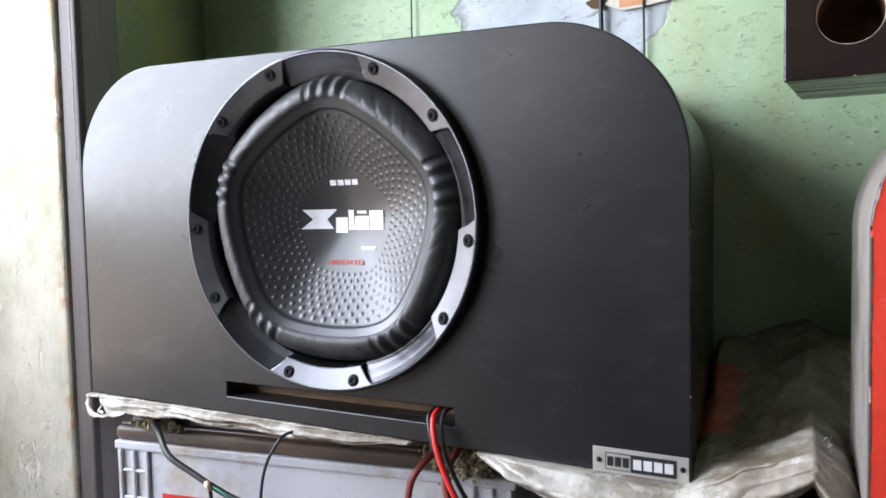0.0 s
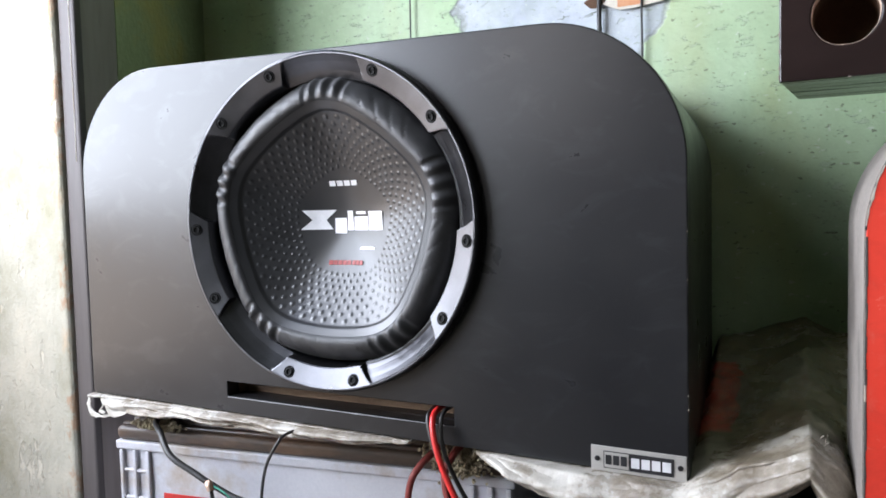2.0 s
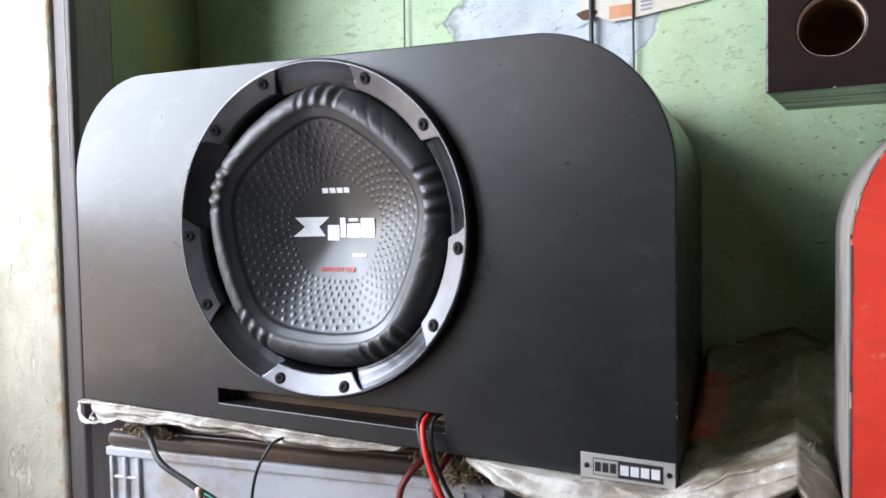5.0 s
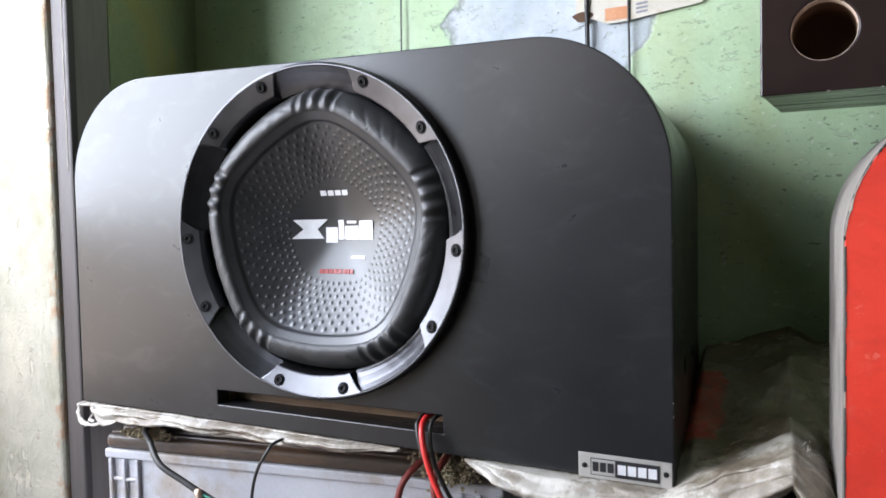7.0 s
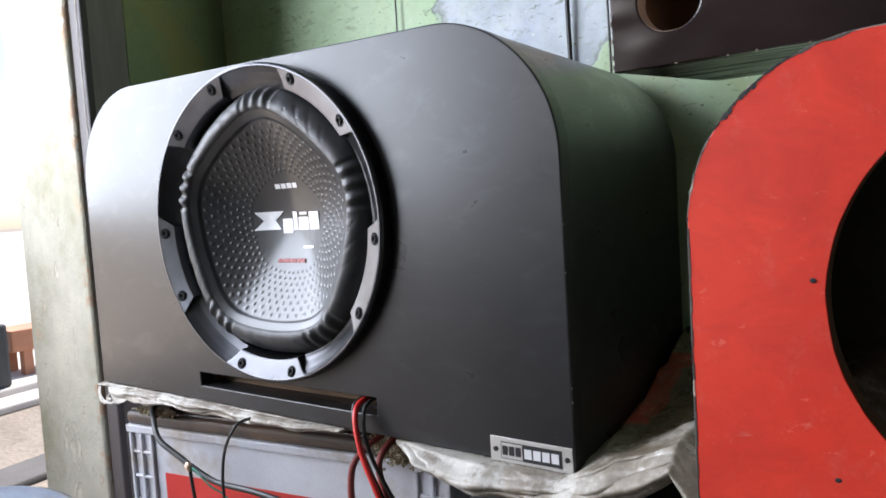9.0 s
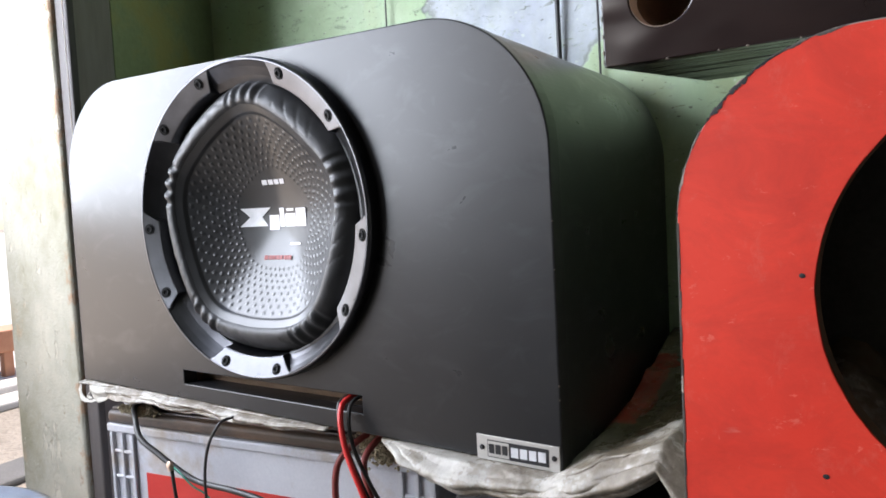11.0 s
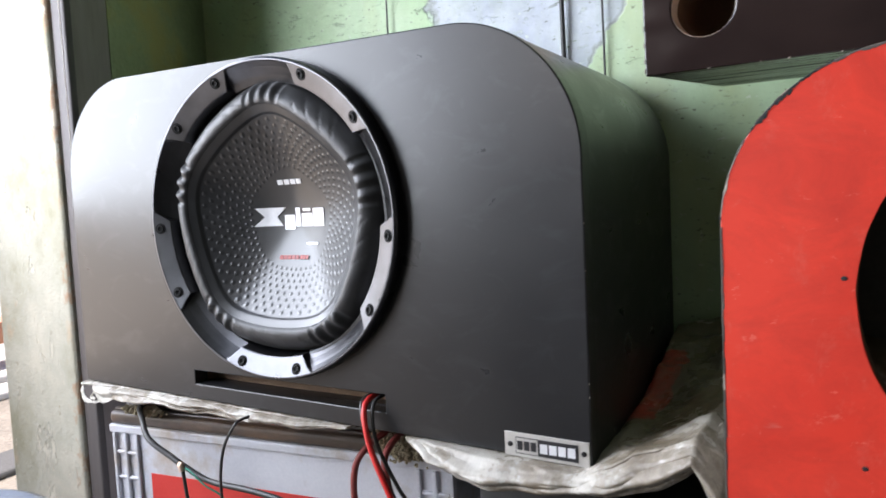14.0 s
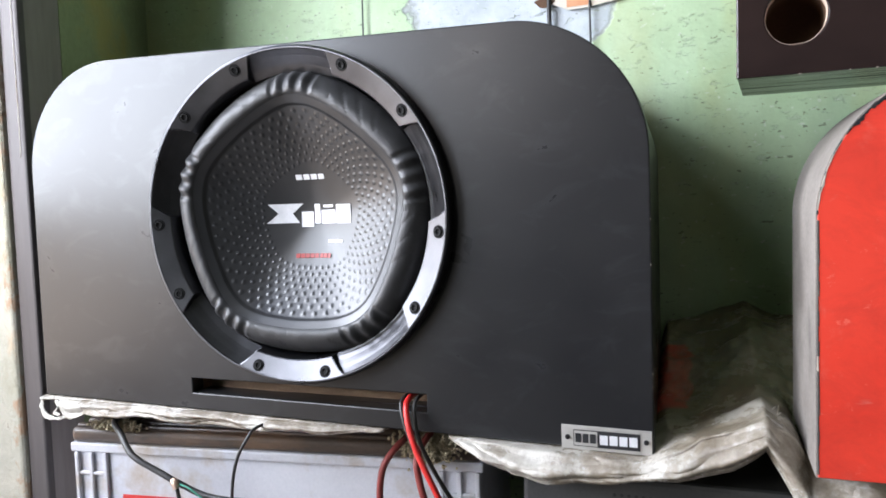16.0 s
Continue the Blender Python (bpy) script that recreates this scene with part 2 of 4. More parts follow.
def mat_sack():
    m, nt, b = mat_new("woven_plastic_sacking")
    v = coords(nt)
    w1, w2 = nt.nodes.new("ShaderNodeTexWave"), nt.nodes.new("ShaderNodeTexWave")
    for w, axis in ((w1, "X"), (w2, "Y")):
        w.bands_direction = axis
        w.inputs["Scale"].default_value = 110.0
        w.inputs["Distortion"].default_value = 1.2
        nt.links.new(v, w.inputs["Vector"])
    weave = calc(nt, "MULTIPLY", w1.outputs["Fac"], w2.outputs["Fac"])
    big = noise_tex(nt, v, 13, 6, 0.68)
    col = ramp(nt, big, ((0.32, (0.10, 0.075, 0.045)), (0.47, (0.25, 0.21, 0.16)), (0.62, (0.56, 0.53, 0.47))))
    col = mix(nt, calc(nt, "MULTIPLY", weave, 0.10), col, (0.24, 0.21, 0.16))
    # brown darkening painted in for the shade in the gap between the boxes
    sep0 = nt.nodes.new("ShaderNodeSeparateXYZ")
    nt.links.new(v, sep0.inputs[0])
    sx, sy = calc(nt, "SUBTRACT", sep0.outputs[0], 0.43), calc(nt, "SUBTRACT", sep0.outputs[1], 0.22)
    far = calc(nt, "SQRT", calc(nt, "ADD", calc(nt, "MULTIPLY", sx, sx), calc(nt, "MULTIPLY", sy, sy)))
    far = calc(nt, "ADD", far, calc(nt, "MULTIPLY", calc(nt, "SUBTRACT", noise_tex(nt, v, 14, 5, 0.65), 0.5), 0.16))
    col = mix(nt, ramp(nt, calc(nt, "MULTIPLY", far, 4.0), ((0.62, 0.85), (0.92, 0.0))), col, (0.10, 0.070, 0.036))
    # printed red mark
    sep = nt.nodes.new("ShaderNodeSeparateXYZ")
    nt.links.new(v, sep.inputs[0])
    wob = calc(nt, "MULTIPLY", calc(nt, "SUBTRACT", noise_tex(nt, v, 30, 3), 0.5), 0.05)
    ex = calc(nt, "ABSOLUTE", calc(nt, "SUBTRACT", calc(nt, "ADD", sep.outputs[0], wob), 0.316))
    ey = calc(nt, "ABSOLUTE", calc(nt, "SUBTRACT", sep.outputs[1], 0.17))
    mark = calc(nt, "MULTIPLY", calc(nt, "LESS_THAN", ex, 0.024), calc(nt, "LESS_THAN", ey, 0.075))
    col = mix(nt, calc(nt, "MULTIPLY", mark, ramp(nt, noise_tex(nt, v, 60, 4), ((0.35, 0.45), (0.6, 0.95)))), col, (0.42, 0.05, 0.035))
    nt.links.new(col, b.inputs["Base Color"])
    nt.links.new(ramp(nt, big, ((0.3, 0.18), (0.7, 0.34))), b.inputs["Roughness"])
    b.inputs["Specular IOR Level"].default_value = 0.75
    crease = calc(nt, "ABSOLUTE", calc(nt, "SUBTRACT", noise_tex(nt, v, 150, 5, 0.75, 0.9), 0.5))
    fold = calc(nt, "ABSOLUTE", calc(nt, "SUBTRACT", noise_tex(nt, coords(nt, (1.0, 1.0, 0.6)), 28, 3, 0.5, 0.8), 0.5))
    h = calc(nt, "ADD", calc(nt, "MULTIPLY", weave, 0.012), calc(nt, "ADD", calc(nt, "MULTIPLY", crease, 0.55), calc(nt, "MULTIPLY", fold, 0.8)))
    bump(nt, b, h, 0.55, 0.006)
    return m


LAMINATE = mat_laminate()
WALL = mat_wall()
JAMB = mat_jamb()
RED = mat_red()
SACK = mat_sack()
# darker copy of the wall green, with the side wall's shade in the colour
SHADE_GREEN = surface("shaded_green_paint", (0.22, 0.27, 0.14), (0.31, 0.355, 0.20), 5, (0.6, 0.75), fine=120, relief=0.5, dist=0.003, stain=(0.36, 0.33, 0.13), stain_scale=5, stain_at=(0.5, 0.62))
# one brown frame in two tones: front darkened against door light, side lightened for haze
DARKENED_STRIP = surface("darkened_frame_strip", (0.055, 0.047, 0.047), (0.090, 0.078, 0.076), 12, (0.55, 0.7), fine=120, stretch=(1, 1, 0.12), relief=0.3, dist=0.0015)
BROWN_WOOD = surface("lightened_door_frame", (0.20, 0.172, 0.165), (0.30, 0.262, 0.25), 12, (0.5, 0.7), fine=120, stretch=(1, 1, 0.12), relief=0.3, dist=0.0015)
CEMENT = surface("grey_cement", (0.075, 0.068, 0.06), (0.12, 0.11, 0.10), 4, (0.8, 0.95), fine=90, relief=0.5, dist=0.004)
# unseen walls and ceiling, kept near black so they bounce little light
DARK_SHELL = surface("darkened_room_shell", (0.045, 0.050, 0.038), (0.07, 0.076, 0.06), 3, (0.75, 0.9), fine=80, relief=0.4, dist=0.003)
SAND = surface("dry_sandy_dirt", (0.19, 0.155, 0.12), (0.30, 0.25, 0.195), 2.5, (0.9, 1.0), fine=40, relief=0.7, dist=0.02, stain=(0.15, 0.12, 0.09), stain_scale=1.5)
PALE_CONCRETE = surface("sun_bleached_concrete", (0.42, 0.38, 0.34), (0.55, 0.50, 0.45), 3, (0.85, 0.95), fine=60, relief=0.4, dist=0.005)
BASKET = surface("satin_dark_metal", (0.075, 0.075, 0.080), (0.105, 0.105, 0.112), 40, (0.27, 0.33), metal=0.95, fine=1400, relief=0.03, dist=0.0002)
RUBBER = surface("black_rubber", (0.030, 0.030, 0.031), (0.048, 0.048, 0.049), 60, (0.42, 0.55), fine=900, relief=0.12, dist=0.0003)
CONE = surface("glossy_black_cone", (0.019, 0.019, 0.020), (0.028, 0.028, 0.029), 30, (0.29, 0.36), fine=1200, relief=0.03, dist=0.0002, spec=0.65)
HEAD = surface("blackened_steel_head", (0.006, 0.006, 0.006), (0.010, 0.010, 0.010), 300, (0.55, 0.65), metal=0.0, relief=0, spec=0.14)
BOLT = surface("black_steel_screw", (0.005, 0.005, 0.005), (0.008, 0.008, 0.008), 300, (0.6, 0.75), relief=0, spec=0.12)
SILVER = surface("silver_print", (0.70, 0.70, 0.72), (0.82, 0.82, 0.84), 80, (0.3, 0.4), metal=0.2, relief=0)
RED_PRINT = surface("red_print", (0.30, 0.02, 0.015), (0.38, 0.03, 0.02), 80, (0.4, 0.5), relief=0)
PORT_DARK = surface("dark_port_lining", (0.09, 0.048, 0.026), (0.14, 0.075, 0.042), 30, (0.8, 0.95), fine=500, relief=0.3)
PORT_BROWN = surface("raw_pale_board", (0.52, 0.38, 0.29), (0.66, 0.52, 0.42), 30, (0.8, 0.95), fine=500, relief=0.3)
RAW_MDF = surface("raw_fibreboard", (0.16, 0.10, 0.06), (0.24, 0.16, 0.10), 30, (0.8, 0.95), fine=500, relief=0.3)
ALU = surface("brushed_aluminium_plate", (0.50, 0.48, 0.45), (0.62, 0.60, 0.57), 30, (0.38, 0.5), metal=0.7, fine=600, stretch=(0.1, 1, 1), relief=0.1, dist=0.0002)
BLACK_INK = surface("black_enamel", (0.012, 0.012, 0.014), (0.022, 0.022, 0.024), 60, (0.4, 0.5), relief=0)
DUSTY_BLACK = surface("dusty_black_lining", (0.055, 0.050, 0.046), (0.11, 0.10, 0.09), 14, (0.30, 0.48), fine=300, relief=0.15, stain=(0.22, 0.19, 0.155), stain_scale=7)
DUSTY_SIDE = surface("dusty_raw_board_side", (0.15, 0.13, 0.115), (0.30, 0.27, 0.24), 16, (0.6, 0.8), fine=300, relief=0.25, stain=(0.09, 0.08, 0.07), stain_scale=8)
LACQUER = surface("dark_brown_lacquer", (0.010, 0.007, 0.0072), (0.030, 0.018, 0.016), 9, (0.08, 0.24), fine=16, stretch=(0.5, 1, 1), relief=0.6, dist=0.006, spec=0.5)
LACQUER_BASE = surface("streaky_dark_lacquer", (0.010, 0.008, 0.008), (0.035, 0.028, 0.024), 14, (0.08, 0.26), fine=60, stretch=(0.10, 1, 1), relief=1.0, dist=0.006, spec=0.7)
CHIP = surface("chipped_bare_edge", (0.28, 0.23, 0.19), (0.44, 0.38, 0.32), 60, (0.7, 0.9), relief=0.3)
CASE_WHITE = surface("aged_white_plastic", (0.53, 0.535, 0.58), (0.65, 0.65, 0.685), 8, (0.38, 0.52), fine=300, relief=0.1, stain=(0.40, 0.31, 0.22), stain_scale=12, stain_at=(0.52, 0.74))
LID_BROWN = surface("grimy_brown_lid", (0.045, 0.034, 0.029), (0.105, 0.074, 0.055), 10, (0.24, 0.42), fine=200, stretch=(0.4, 1, 1), relief=0.4, stain=(0.23, 0.13, 0.07), stain_scale=14, stain_at=(0.46, 0.66))
CORROSION = surface("crumbly_battery_corrosion", (0.30, 0.25, 0.16), (0.62, 0.54, 0.38), 140, (0.9, 1.0), fine=700, relief=0.8, dist=0.003)
LABEL_RED = surface("red_sticker", (0.58, 0.035, 0.03), (0.66, 0.05, 0.04), 20, (0.35, 0.45), relief=0.05)
CABLE_BLACK = surface("black_cable_jacket", (0.018, 0.018, 0.018), (0.04, 0.038, 0.036), 60, (0.35, 0.5), relief=0.1)
CABLE_RED = surface("red_cable_jacket", (0.55, 0.02, 0.018), (0.66, 0.035, 0.03), 60, (0.3, 0.42), relief=0.05)
CABLE_OLD = surface("faded_red_cable", (0.20, 0.035, 0.03), (0.30, 0.06, 0.05), 60, (0.45, 0.6), relief=0.1)
CABLE_GREEN = surface("green_wire", (0.01, 0.16, 0.10), (0.02, 0.22, 0.14), 60, (0.4, 0.5), relief=0)
COPPER = surface("bare_copper_strands", (0.58, 0.40, 0.30), (0.74, 0.56, 0.44), 200, (0.35, 0.5), metal=0.8, relief=0.3)
AMP_GREY = surface("charcoal_painted_steel", (0.035, 0.036, 0.036), (0.06, 0.06, 0.058), 20, (0.5, 0.65), fine=400, relief=0.25)
BENCH = surface("terracotta_painted_wood", (0.42, 0.17, 0.09), (0.52, 0.24, 0.13), 12, (0.6, 0.8), relief=0.3)
STEEL = surface("perforated_steel", (0.24, 0.245, 0.26), (0.34, 0.345, 0.36), 30, (0.30, 0.42), metal=0.5, relief=0.05)
PAPER = surface("old_cream_paper", (0.62, 0.56, 0.46), (0.74, 0.69, 0.60), 14, (0.8, 0.9), relief=0.2, stain=(0.50, 0.30, 0.16), stain_scale=16)
PAPER_ORANGE = surface("faded_orange_print", (0.62, 0.27, 0.13), (0.70, 0.36, 0.20), 40, (0.8, 0.9), relief=0)
PAPER_GREY = surface("grey_print", (0.25, 0.25, 0.28), (0.33, 0.33, 0.36), 40, (0.8, 0.9), relief=0)


# ---- mesh kit ----
def mesh_of(bm, name, mat, smooth=False):
    me = bpy.data.meshes.new(name)
    bmesh.ops.recalc_face_normals(bm, faces=bm.faces)
    bm.to_mesh(me)
    bm.free()
    me.materials.append(mat)
    if smooth:
        me.polygons.foreach_set("use_smooth", [True] * len(me.polygons))
    return me


def part(name, bm, mat, parent=None, label="", smooth=False):
    """One mesh object, built in world coordinates, under a thing or a part."""
    ob = new(name, bm if isinstance(bm, bpy.types.Mesh) else mesh_of(bm, name, mat, smooth))
    if parent:
        ob.parent = parent
        if parent.type == "EMPTY":
            ob.matrix_parent_inverse = parent.matrix_basis.inverted()
    return tagged(ob, label)


def thing(name, base, label, category, group=""):
    ob = new(name)
    ob.empty_display_size = 0.05
    ob.matrix_basis = Matrix.Translation(base)
    return tagged(ob, label, category, group)


def structure(name, bm, mat, label=""):
    return tagged(part(name, bm, mat), label, kind="structure")


def box(lo, hi, bevel=0.0, seg=2, bm=None, m=None):
    own = bmesh.new()
    bmesh.ops.create_cube(own, size=1)
    for v in own.verts:
        v.co = Vector([(lo[i] + hi[i]) / 2 + v.co[i] * (hi[i] - lo[i]) for i in range(3)])
    if bevel:
        bmesh.ops.bevel(own, geom=own.edges[:], offset=bevel, segments=seg, affect="EDGES", profile=0.5)
    if m:
        bmesh.ops.transform(own, matrix=m, verts=own.verts)
    if bm is None:
        return own
    tmp = bpy.data.meshes.new("tmp")
    own.to_mesh(tmp)
    own.free()
    bm.from_mesh(tmp)
    bpy.data.meshes.remove(tmp)
    return bm


def prism(loops, y0, y1, bevel=0.0):
    """A plate: outer loop and holes of (x, z), extruded from y0 to y1."""
    bm = bmesh.new()
    edges = []
    for loop in loops:
        vs = [bm.verts.new((x, y0, z)) for x, z in loop]
        edges += [bm.edges.new((a, b)) for a, b in zip(vs, vs[1:] + vs[:1])]
    bmesh.ops.triangle_fill(bm, use_beauty=True, use_dissolve=False, edges=edges)
    got = bmesh.ops.extrude_face_region(bm, geom=bm.faces[:])
    bmesh.ops.translate(bm, verts=[v for v in got["geom"] if isinstance(v, bmesh.types.BMVert)], vec=(0, y1 - y0, 0))
    if bevel:
        rim = [e for e in bm.edges if len(e.link_faces) == 2 and e.calc_face_angle(0) > 1.0 and abs(e.verts[0].co.y - e.verts[1].co.y) < 1e-6]
        bmesh.ops.bevel(bm, geom=rim, offset=bevel, segments=2, affect="EDGES", profile=0.5)
    return bm


def tube(points, radius, sides=10, steps=8, taper=None):
    """A round cable along a smooth line through the points."""
    pts = [Vector(p) for p in points]
    pts = [2 * pts[0] - pts[1]] + pts + [2 * pts[-1] - pts[-2]]
    line = []
    for i in range(1, len(pts) - 2):
        a, b, c, d = pts[i - 1:i + 3]
        for k in range(steps):
            t = k / steps
            line.append(0.5 * (2 * b + (c - a) * t + (2 * a - 5 * b + 4 * c - d) * t * t + (3 * b - a - 3 * c + d) * t ** 3))
    line.append(pts[-2])
    bm, rings, side = bmesh.new(), [], Vector((0.31, 0.87, 0.38))
    for i, p in enumerate(line):
        way = (line[min(i + 1, len(line) - 1)] - line[max(i - 1, 0)]).normalized()
        side = (side - way * side.dot(way)).normalized()
        up = way.cross(side)
        r = radius if taper is None else taper(i / (len(line) - 1)) * radius
        rings.append([bm.verts.new(p + r * (math.cos(a) * side + math.sin(a) * up)) for a in (2 * math.pi * k / sides for k in range(sides))])
    for r0, r1 in zip(rings, rings[1:]):
        for k in range(sides):
            bm.faces.new((r0[k], r0[(k + 1) % sides], r1[(k + 1) % sides], r1[k]))
    bm.faces.new(rings[0])
    bm.faces.new(rings[-1])
    return bm


def polar(n, radii, point, closed_centre=False):
    """A round sheet: point(angle, index) for n angles and the given rings."""
    bm = bmesh.new()
    grid = [[bm.verts.new(point(2 * math.pi * k / n, j)) for k in range(n)] for j in range(radii)]
    for a, b in zip(grid, grid[1:]):
        for k in range(n):
            bm.faces.new((a[k], a[(k + 1) % n], b[(k + 1) % n], b[k]))
    if closed_centre:
        bm.faces.new(grid[-1])
    return bm


def smooth01(x):
    x = min(1.0, max(0.0, x))
    return x * x * (3 - 2 * x)


def clump(centre, size, count, grain, seed):
    """Crumbs heaped together."""
    rng, bm = random.Random(seed), bmesh.new()
    for _ in range(count):
        r = grain * rng.uniform(0.5, 1.4)
        p = Vector([centre[i] + size[i] * rng.gauss(0, 0.42) for i in range(3)])
        turn = Euler([rng.uniform(0, 6) for _ in range(3)]).to_matrix().to_4x4()
        got = bmesh.ops.create_icosphere(bm, subdivisions=1, radius=r, matrix=Matrix.Translation(p) @ turn @ Matrix.Diagonal((1, rng.uniform(0.6, 1), rng.uniform(0.5, 1), 1)))
        for v in got["verts"]:
            v.co += Vector([rng.uniform(-0.2, 0.2) * r for _ in range(3)])
    return bm


# ---- the shop: ground, floor, walls, ceiling ----
WALL_Y, JAMB_Y, JAMB_R, JAMB_L = 0.355, 0.047, -0.420, -0.615
structure("ground", box((-400, -400, -0.3), (400, 400, -0.02)), SAND, "pale sunlit sandy ground outside the shop")
structure("floor", box((-0.615, -3.2, -0.02), (2.6, 0.355, 0.0)), CEMENT, "grey cement shop floor")
structure("ceiling", box((-0.7, -3.3, 2.6), (2.8, 0.55, 2.72)), DARK_SHELL, "unseen shop ceiling, darkened to limit bounce light")


def wall_sheet(x0, x1, z0, z1, y, thick, nx, nz, amp, mat, name, label):
    """A slightly uneven plastered wall that faces -y."""
    bm = bmesh.new()
    g = [[bm.verts.new((x0 + (x1 - x0) * i / nx, y - amp * noise.noise((i * (x1 - x0) / nx * 6, 3.1, j * (z1 - z0) / nz * 6)), z0 + (z1 - z0) * j / nz)) for j in range(nz + 1)] for i in range(nx + 1)]
    for i in range(nx):
        for j in range(nz):
            bm.faces.new((g[i][j], g[i + 1][j], g[i + 1][j + 1], g[i][j + 1]))
    box((x0, y + thick * 0.3, z0), (x1, y + thick, z1), bm=bm)
    me = bpy.data.meshes.new(name)
    bm.to_mesh(me)
    bm.free()
    me.materials.append(mat)
    return structure(name, me, mat, label)


wall_sheet(-0.60, 2.6, 0.0, 2.6, WALL_Y, 0.14, 120, 100, 0.003, WALL, "wall_back", "green painted plaster wall, paint peeling to bluish plaster")
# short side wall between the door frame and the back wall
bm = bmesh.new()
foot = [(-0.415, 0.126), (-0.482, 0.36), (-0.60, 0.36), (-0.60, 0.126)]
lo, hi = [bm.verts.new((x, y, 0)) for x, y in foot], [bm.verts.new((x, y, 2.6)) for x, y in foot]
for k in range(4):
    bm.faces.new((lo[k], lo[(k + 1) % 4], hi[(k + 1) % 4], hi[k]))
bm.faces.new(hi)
structure("wall_left", bm, SHADE_GREEN, "green side wall, its shade put into the paint colour")
structure("wall_jamb", box((JAMB_L, JAMB_Y, 0.0), (JAMB_R - 0.012, 0.111, 2.35), 0.006, 3), JAMB, "weathered pale green plaster door jamb")
frame_ob = structure("door_frame", box((JAMB_R - 0.011, JAMB_Y + 0.0175, 0.0), (JAMB_R + 0.006, 0.125, 2.35), 0.002, 2), BROWN_WOOD, "brown wooden door frame, its side lightened for haze")
part("edge_strip", box((JAMB_R - 0.011, JAMB_Y + 0.006, 0.0), (JAMB_R + 0.0185, JAMB_Y + 0.0172, 2.35), 0.003, 2), DARKENED_STRIP, frame_ob, "front edge of the frame, darkened against the door light")
structure("wall_lintel", box((-0.615, -3.2, 2.352), (-0.42, 0.111, 2.6)), DARK_SHELL, "plain lintel over the open shop front")
# unseen wall; its window opening is added to let the sheen lamp through
bm = box((-0.615, -1.64, 0.0), (-0.42, -1.38, 2.35))
box((-0.615, -3.3, 0.0), (-0.42, -2.36, 2.35), bm=bm)
box((-0.615, -2.3595, 0.0), (-0.42, -1.6405, 1.33), bm=bm)
box((-0.615, -2.3595, 2.27), (-0.42, -1.6405, 2.35), bm=bm)
structure("wall_left_front", bm, DARK_SHELL, "unseen darkened wall with an added opening for the sheen lamp")
structure("wall_front", box((-0.42, -3.3, 0.0), (2.6, -3.16, 2.6)), DARK_SHELL, "plain unseen wall, darkened to limit bounce light")
structure("wall_right", box((2.6, -3.3, 0.0), (2.74, 0.5, 2.6)), DARK_SHELL, "plain unseen side wall, darkened to limit bounce light")
structure("ledge", box((-0.40, -0.02, 0.0), (1.1, 0.350, 0.53), 0.006, 2), CEMENT, "cement ledge under the battery and boxes")

# ---- the large black subwoofer box ----
SKEW = -0.017


def arch(x0, x1, z0, z1, r, n=40, skew=0.0, inset=0.0):
    """The outline of a box with rounded top corners."""
    x0, x1, z0, z1, r = x0 + inset, x1 - inset, z0 + inset, z1 - inset, r - inset
    loop = [(x0, z0), (x1, z0)]
    loop += [(x1 - r + r * math.cos(a), z1 - r + r * math.sin(a)) for a in (math.pi / 2 * k / n for k in range(n + 1))]
    loop += [(x0 + r - r * math.sin(a), z1 - r + r * math.cos(a)) for a in (math.pi / 2 * k / n for k in range(n + 1))]
    steeper = 0.0065 if skew else 0.0
    return [(x, z + skew * x - steeper * (x - 0.2) * (z - z0) / (z1 - z0)) for x, z in loop]


def circle(cx, cz, r, n=64):
    return [(cx + r * math.cos(2 * math.pi * k / n), cz + r * math.sin(2 * math.pi * k / n)) for k in range(n)]


BX0, BX1, BZ0, BZ1, BR, BDEPTH = -0.332, 0.320, 0.8055, 1.1605, 0.112, 0.322


def turned(bm):
    """The sides run back a little askew."""
    for v in bm.verts:
        v.co.x -= 0.045 * max(0.0, v.co.y)
    return bm


sub_box = thing("subwoofer_box", (0, 0.13, 0.80), "large black laminated subwoofer box with rounded top corners", "speaker box")
slot = [(-0.132, 0.8245), (-0.132, 0.8395), (0.124, 0.8375), (0.124, 0.8215)]
part("front_panel", prism([arch(BX0, BX1, BZ0, BZ1, BR, 20, skew=SKEW), circle(0, 1.0, 0.134), slot], 0.0, 0.0175, 0.0012), LAMINATE, sub_box, "smudged black front panel")
part("body", turned(prism([arch(BX0, BX1, BZ0, BZ1, BR, skew=SKEW, inset=0.0004), arch(BX0, BX1, BZ0, BZ1, BR, skew=SKEW, inset=0.016)], 0.0177, BDEPTH - 0.016)), LAMINATE, sub_box, smooth=False)
part("back_panel", turned(prism([arch(BX0, BX1, BZ0, BZ1, BR, skew=SKEW, inset=0.0006)], BDEPTH - 0.0158, BDEPTH, 0.001)), LAMINATE, sub_box)
port = bmesh.new()
box((-0.140, 0.0178, 0.8400), (0.132, 0.15, 0.8480), bm=port)
box((-0.1405, 0.0178, 0.8225), (-0.1325, 0.15, 0.8398), bm=port)
box((0.1245, 0.0178, 0.8225), (0.1325, 0.15, 0.8398), bm=port)
box((-0.1325, 0.031, 0.8225), (0.1245, 0.039, 0.8398), bm=port)
part("port_floor", box((-0.1325, 0.0178, 0.8150), (0.1245, 0.039, 0.8223)), LAMINATE, sub_box)
part("port", port, RAW_MDF, sub_box, "raw brown fibreboard slot port")

rng = random.Random(21)
